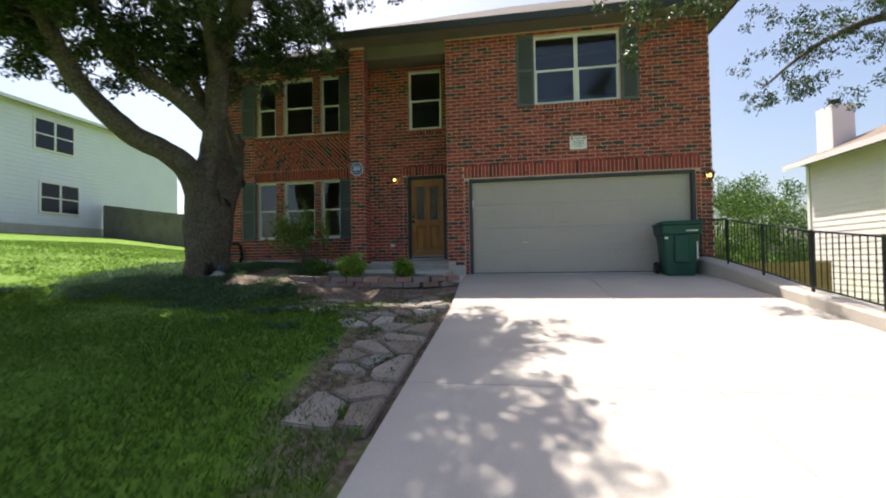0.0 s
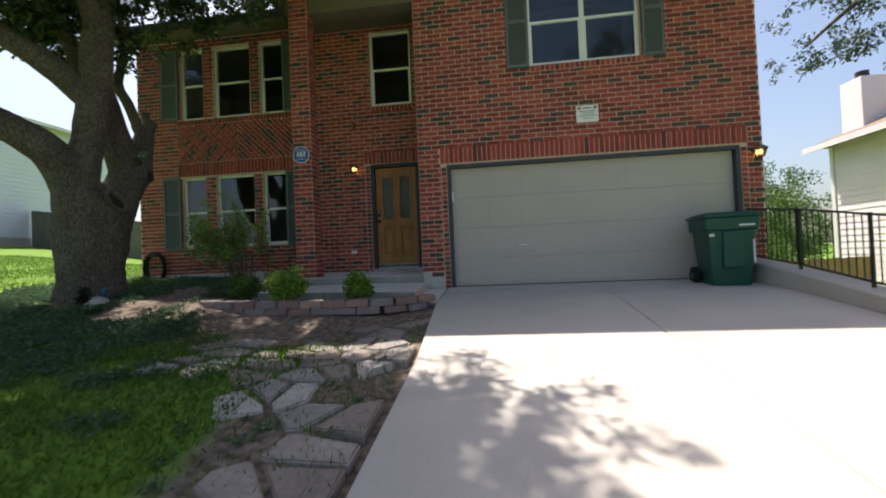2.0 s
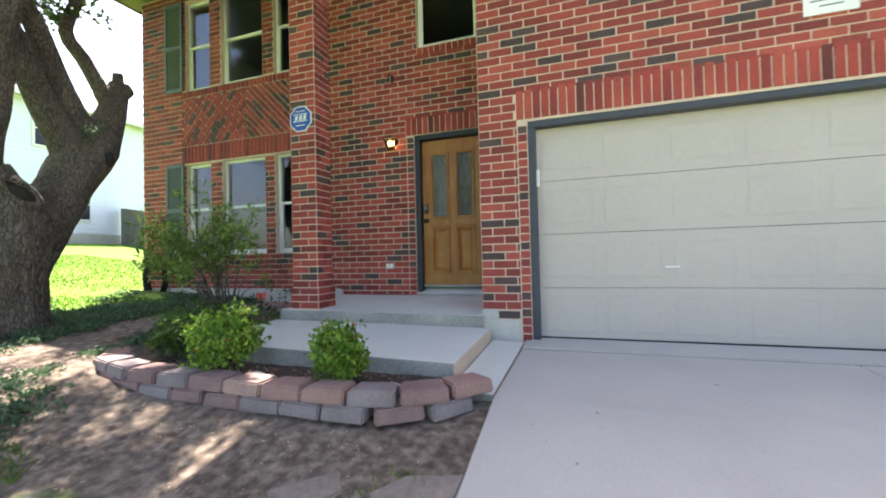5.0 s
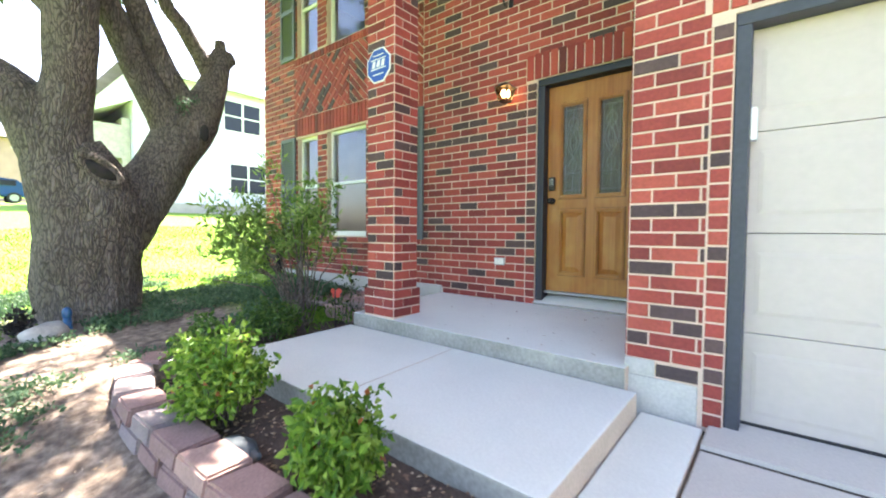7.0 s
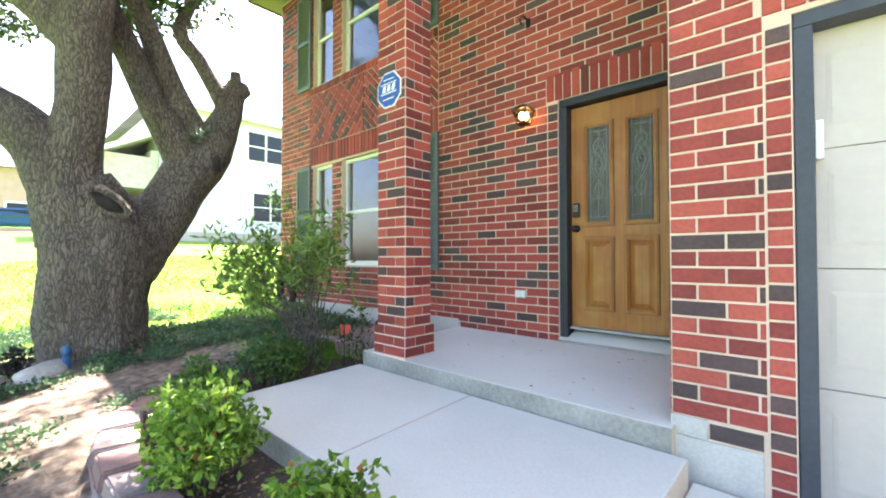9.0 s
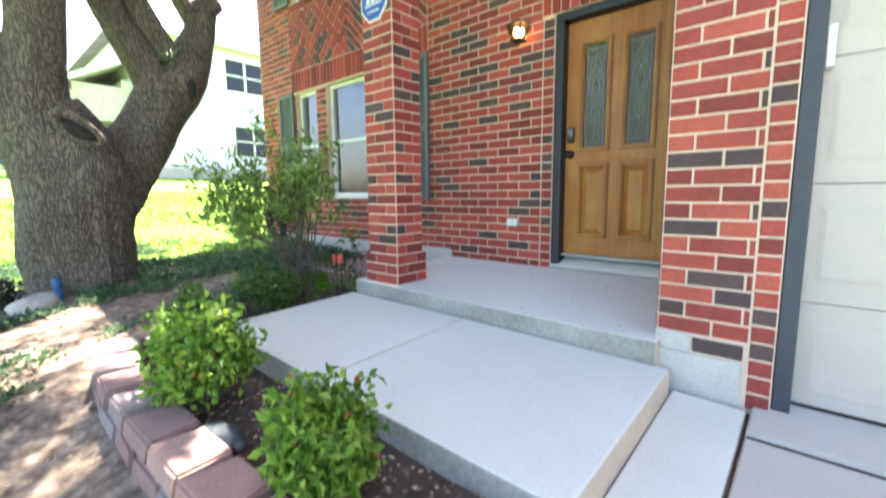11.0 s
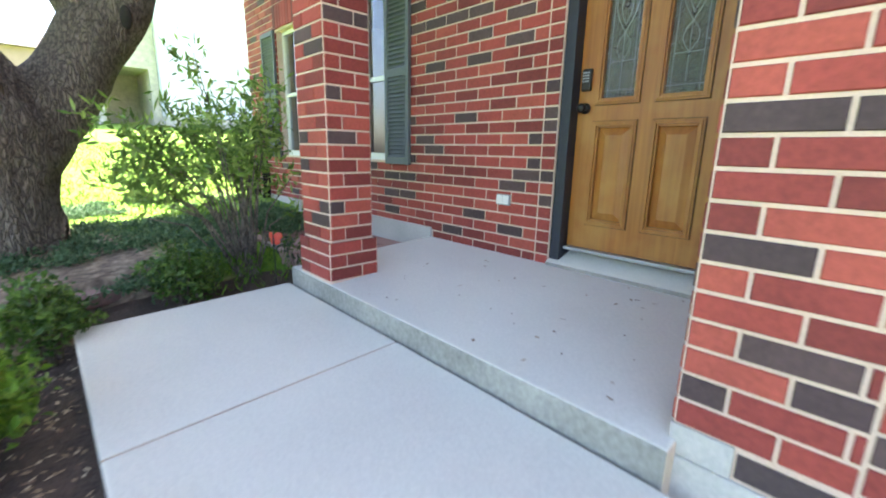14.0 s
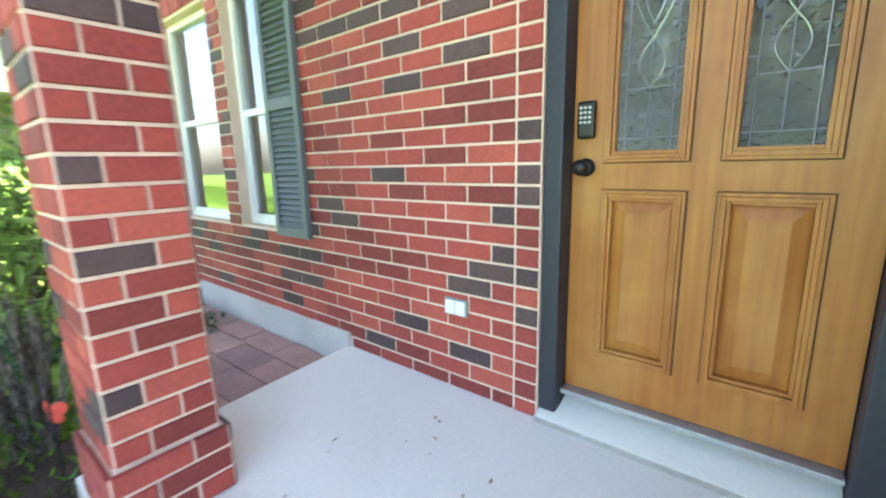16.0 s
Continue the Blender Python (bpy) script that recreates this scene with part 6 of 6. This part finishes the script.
# ---- neighbours ----
def lap_siding(x0, x1, y0, y1, z0, z1, axis, step, mat, parent):
    """Overlapping boards, each proud at its lower edge. axis 'x': the boards run along y on the face x1 (or x0 when step < 0)."""
    vs, fs = [], []
    h = abs(step)
    n = int((z1 - z0) / h)
    for i in range(n):
        z = z0 + i * h
        xf = x1 if step > 0 else x0
        s = 1 if step > 0 else -1
        k = len(vs)
        vs += [(xf + s * 0.02, y0, z), (xf + s * 0.02, y1, z), (xf + s * 0.004, y1, z + h), (xf + s * 0.004, y0, z + h), (xf, y0, z), (xf, y1, z)]
        fs += [(k, k + 1, k + 2, k + 3), (k, k + 1, k + 5, k + 4)]
    soup("siding", vs, fs, mat, parent)


def left_house():
    h = thing("house", "pale two-storey sided house with white-framed dark windows", "house")
    part("wall", B(-33, -21.0, 12.3, 24, 2.3, 8.6), SIDING, h)
    lap_siding(-33, -21.0, 12.3, 24, 3.35, 8.55, "x", 0.2, SIDING, h)
    part("footing", B(-33, -20.97, 12.28, 24.02, 2.2, 3.3), FOUND, h)
    bm = bmesh.new()
    e = [bm.verts.new(c) for c in ((-33.5, 11.8, 8.62), (-20.6, 11.8, 8.62), (-20.6, 24.5, 8.62), (-33.5, 24.5, 8.62))]
    a, b = bm.verts.new((-27, 16.5, 10.4)), bm.verts.new((-27, 20, 10.4))
    for f in ((e[0], e[1], a), (e[1], e[2], b, a), (e[2], e[3], b), (e[3], e[0], a, b), tuple(e[::-1])):
        bm.faces.new(f)
    part("roof", bm, SHINGLE, h)
    part("fascia", B(-20.62, -20.58, 11.8, 24.5, 8.5, 8.65), WHITE, h)
    for z0, z1, y0, y1 in ((6.70, 8.20, 15.68, 17.52), (3.84, 5.32, 15.93, 17.77)):
        w = part("window", B(-20.99, -20.93, y0, y1, z0, z1, bevel=0.01), WHITE, h)
        for a, b in ((y0 + 0.09, (y0 + y1) / 2 - 0.05), ((y0 + y1) / 2 + 0.05, y1 - 0.09)):
            zm = (z0 + z1) / 2
            for c, d in ((z0 + 0.09, zm - 0.03), (zm + 0.03, z1 - 0.09)):
                part("pane", B(-20.945, -20.925, a, b, c, d), DARKPANE, w)
    # entry porch in pale stone
    bm = bmesh.new()
    for q in ((-28, -21.4, 9.9, 10.5, 2.4, 6.0), (-28, -21.4, 12.0, 12.28, 2.4, 6.6), (-28, -21.4, 10.5, 12.0, 5.0, 6.3), (-28, -24, 10.5, 12.0, 2.4, 5.0)):
        box(bm, *q)
    part("entry", bm, PALE, h, "pale stone entry porch")
    bm = bmesh.new()
    v = [bm.verts.new(c) for c in ((-28.3, 9.5, 6.0), (-21.0, 9.5, 6.0), (-21.0, 12.29, 7.5), (-28.3, 12.29, 7.5), (-28.3, 9.5, 5.8), (-21.0, 9.5, 5.8), (-21.0, 12.29, 7.3), (-28.3, 12.29, 7.3))]
    for f in ((0, 1, 2, 3), (7, 6, 5, 4), (0, 4, 5, 1), (1, 5, 6, 2), (2, 6, 7, 3), (3, 7, 4, 0)):
        bm.faces.new([v[i] for i in f])
    part("entry_roof", bm, WHITE, h)


left_house()


def far_house():
    h = thing("house", "distant pinkish brick house across the street", "house")
    rb = material("pink_brick", (0.42, 0.27, 0.23), 0.9, 0.15, 30, 2, 0.2)
    part("wall", B(-60, -50, -4, 12.5, 2.4, 9.5), rb, h)
    w = part("window", B(-50.0, -49.9, 8.6, 10.4, 5.2, 6.8), WHITE, h)
    part("pane", B(-49.92, -49.88, 8.75, 10.25, 5.35, 6.65), DARKPANE, w)
    bm = bmesh.new()
    e = [bm.verts.new(c) for c in ((-61, -5, 9.5), (-49.4, -5, 9.5), (-49.4, 13.2, 9.5), (-61, 13.2, 9.5))]
    a, b = bm.verts.new((-55, 1, 12.5)), bm.verts.new((-55, 7, 12.5))
    for f in ((e[0], e[1], a), (e[1], e[2], b, a), (e[2], e[3], b), (e[3], e[0], a, b), tuple(e[::-1])):
        bm.faces.new(f)
    part("roof", bm, SHINGLE, h)


far_house()


def parked_car():
    c = thing("car", "dark blue parked car across the street", "car", at=(-38.5, 9.0, rise(-38.5, 9.0)))
    paint = material("blue_car_paint", (0.02, 0.06, 0.13), 0.25, 0.05, 10, 1, 0, metal=0.3)
    c.rotation_euler = (0, 0, radians(90))
    prof = [(-2.2, 0.35), (-2.25, 0.75), (-2.1, 1.0), (-1.55, 1.08), (-1.0, 1.52), (0.3, 1.58), (1.5, 1.5), (2.0, 1.1), (2.2, 0.95), (2.25, 0.4)]
    bm = bmesh.new()
    L = [bm.verts.new((x, -0.88 if z < 1.1 else -0.7, z)) for x, z in prof]
    R = [bm.verts.new((x, 0.88 if z < 1.1 else 0.7, z)) for x, z in prof]
    bm.faces.new(L)
    bm.faces.new(R[::-1])
    for i in range(len(prof)):
        j = (i + 1) % len(prof)
        bm.faces.new((L[i], R[i], R[j], L[j]))
    bmesh.ops.recalc_face_normals(bm, faces=bm.faces)
    bmesh.ops.bevel(bm, geom=list(bm.edges), offset=0.05, segments=2, affect="EDGES")
    part("body", bm, paint, c)
    for s in (-1, 1):
        part("window", B(-0.95, 1.5, s * 0.78 - 0.02, s * 0.78 + 0.02, 1.1, 1.42, bevel=0.01), DARKPANE, c)
        for x in (-1.4, 1.4):
            w = part("wheel", cyl(bmesh.new(), (x, s * 0.72, 0.33), (x, s * 0.92, 0.33), 0.33, seg=24), RUBBER, c)
            part("rim", cyl(bmesh.new(), (x, s * 0.9, 0.33), (x, s * 0.93, 0.33), 0.21, seg=16), METAL, w)


parked_car()


def right_house():
    h = thing("house", "cream sided house with a boxed chimney and brown roof", "house")
    part("wall", B(11.0, 22, 4, 17.7, -1.6, 4.75), SIDING_R, h)
    lap_siding(11.0, 22, 4, 17.7, -1.4, 4.7, "x", -0.2, SIDING_R, h)
    part("corner_board", B(10.95, 11.1, 17.6, 17.75, -1.4, 4.7), WHITE, h)
    part("corner_board", B(10.95, 10.99, 13.2, 13.3, -1.4, 4.7), WHITE, h)
    bm = bmesh.new()
    e = [bm.verts.new(c) for c in ((10.45, 3.5, 4.78), (22.5, 3.5, 4.78), (22.5, 18.2, 4.78), (10.45, 18.2, 4.78))]
    a, b = bm.verts.new((16.5, 9, 7.6)), bm.verts.new((16.5, 13, 7.6))
    for f in ((e[0], e[1], a), (e[1], e[2], b, a), (e[2], e[3], b), (e[3], e[0], a, b), tuple(e[::-1])):
        bm.faces.new(f)
    part("roof", bm, material("brown_shingle", (0.22, 0.165, 0.13), 0.95, 0.3, 30, 1, 0.5), h)
    part("fascia", B(10.42, 10.46, 3.5, 18.2, 4.62, 4.80), SIDING_R, h)
    ch = part("chimney", B(11.05, 11.75, 16.5, 17.3, 4.6, 6.6, bevel=0.02), SIDING_R, h)
    part("chimney_cap", cyl(bmesh.new(), (11.4, 16.9, 6.58), (11.4, 16.9, 6.85), 0.17), IRON, ch)
    for y, z, s in ((13.6, 0.7, 0.25), (12.9, 0.9, 0.2), (12.2, 0.6, 0.3)):
        part("meter_box", B(10.72, 10.98, y - s / 2, y + s / 2, z - 0.25, z + 0.3, bevel=0.02), METAL, h)
    bm = bmesh.new()
    for p, q in (((10.85, 13.6, 0.45), (10.85, 13.6, -0.8)), ((10.85, 12.9, 0.65), (10.85, 12.9, -0.8)), ((10.85, 12.2, 0.35), (10.85, 12.2, -0.8)), ((10.85, 13.6, 0.2), (10.85, 12.2, 0.2))):
        cyl(bm, p, q, 0.04, seg=8)
    part("pipes", bm, METAL, h)


right_house()


def board_fence(p, q, top0, top1, high, mat, label, n, w):
    f = thing("fence", label, "fence")
    p, q = Vector(p), Vector(q)
    d = (q - p).normalized()
    an = math.degrees(math.atan2(d.y, d.x))
    L = (q - p).length
    for i in range(n):
        t = (i + 0.5) / n
        c = p + (q - p) * t
        z = top0 + (top1 - top0) * t + random.uniform(-0.015, 0.015)
        bm = B(-L / n / 2 * 0.96, L / n / 2 * 0.96, -0.012, 0.012, -high, 0)
        part("board", bm, mat, f).matrix_basis = pose(c.x, c.y, z, 0, 0, an)
    for k in (0.25, high - 0.3):
        bm = bmesh.new()
        cyl(bm, (p.x, p.y + 0.05, top0 - k), (q.x, q.y + 0.05, top1 - k), 0.04, seg=4)
        part("rail", bm, mat, f)


board_fence((-20.9, 18.95), (-8.1, 15.0), 4.55, 2.75, 2.0, OLDWOOD, "weathered grey wooden privacy fence", 88, 0.14)
board_fence((6.2, 14.4), (9.6, 14.6), 1.16, 1.2, 2.2, NEWWOOD, "tan wooden privacy fence between the houses", 25, 0.14)


def far_tree(x, y, z, r, h, label, seed):
    t = thing("tree", label, "tree")
    bm = bmesh.new()
    limb_mesh(bm, [(x, y, z), (x, y, z + h * 0.3), (x + 0.2, y, z + h * 0.6)], [0.2, 0.16, 0.08], 10)
    part("trunk", bm, BARK, t)
    rnd = random.Random(seed)
    cl = []
    for i in range(110):
        a, e = rnd.uniform(0, 6.3), rnd.uniform(-0.9, 1.0)
        k = rnd.uniform(0.5, 1.0)
        cl.append((x + math.cos(a) * r * k * math.sqrt(1 - e * e * 0.8), y + math.sin(a) * r * k * math.sqrt(1 - e * e * 0.8), z + h * 0.55 + e * h * 0.42 * k, rnd.uniform(0.3, 0.6) * r / 2))
    soup("crown", *leaf_cloud(cl, 330, 0.5, 0.14, 0.08, 0.8), LEAF_MID, t)


far_tree(11.0, 24.5, -1.5, 2.8, 7.2, "rounded leafy green tree behind the fences", 3)
far_tree(8.2, 19.0, -1.5, 1.7, 4.4, "dense green shrub tree behind the tan fence", 4)
far_tree(15.5, 29.0, -1.5, 3.2, 8.0, "leafy tree standing behind the neighbouring house", 5)
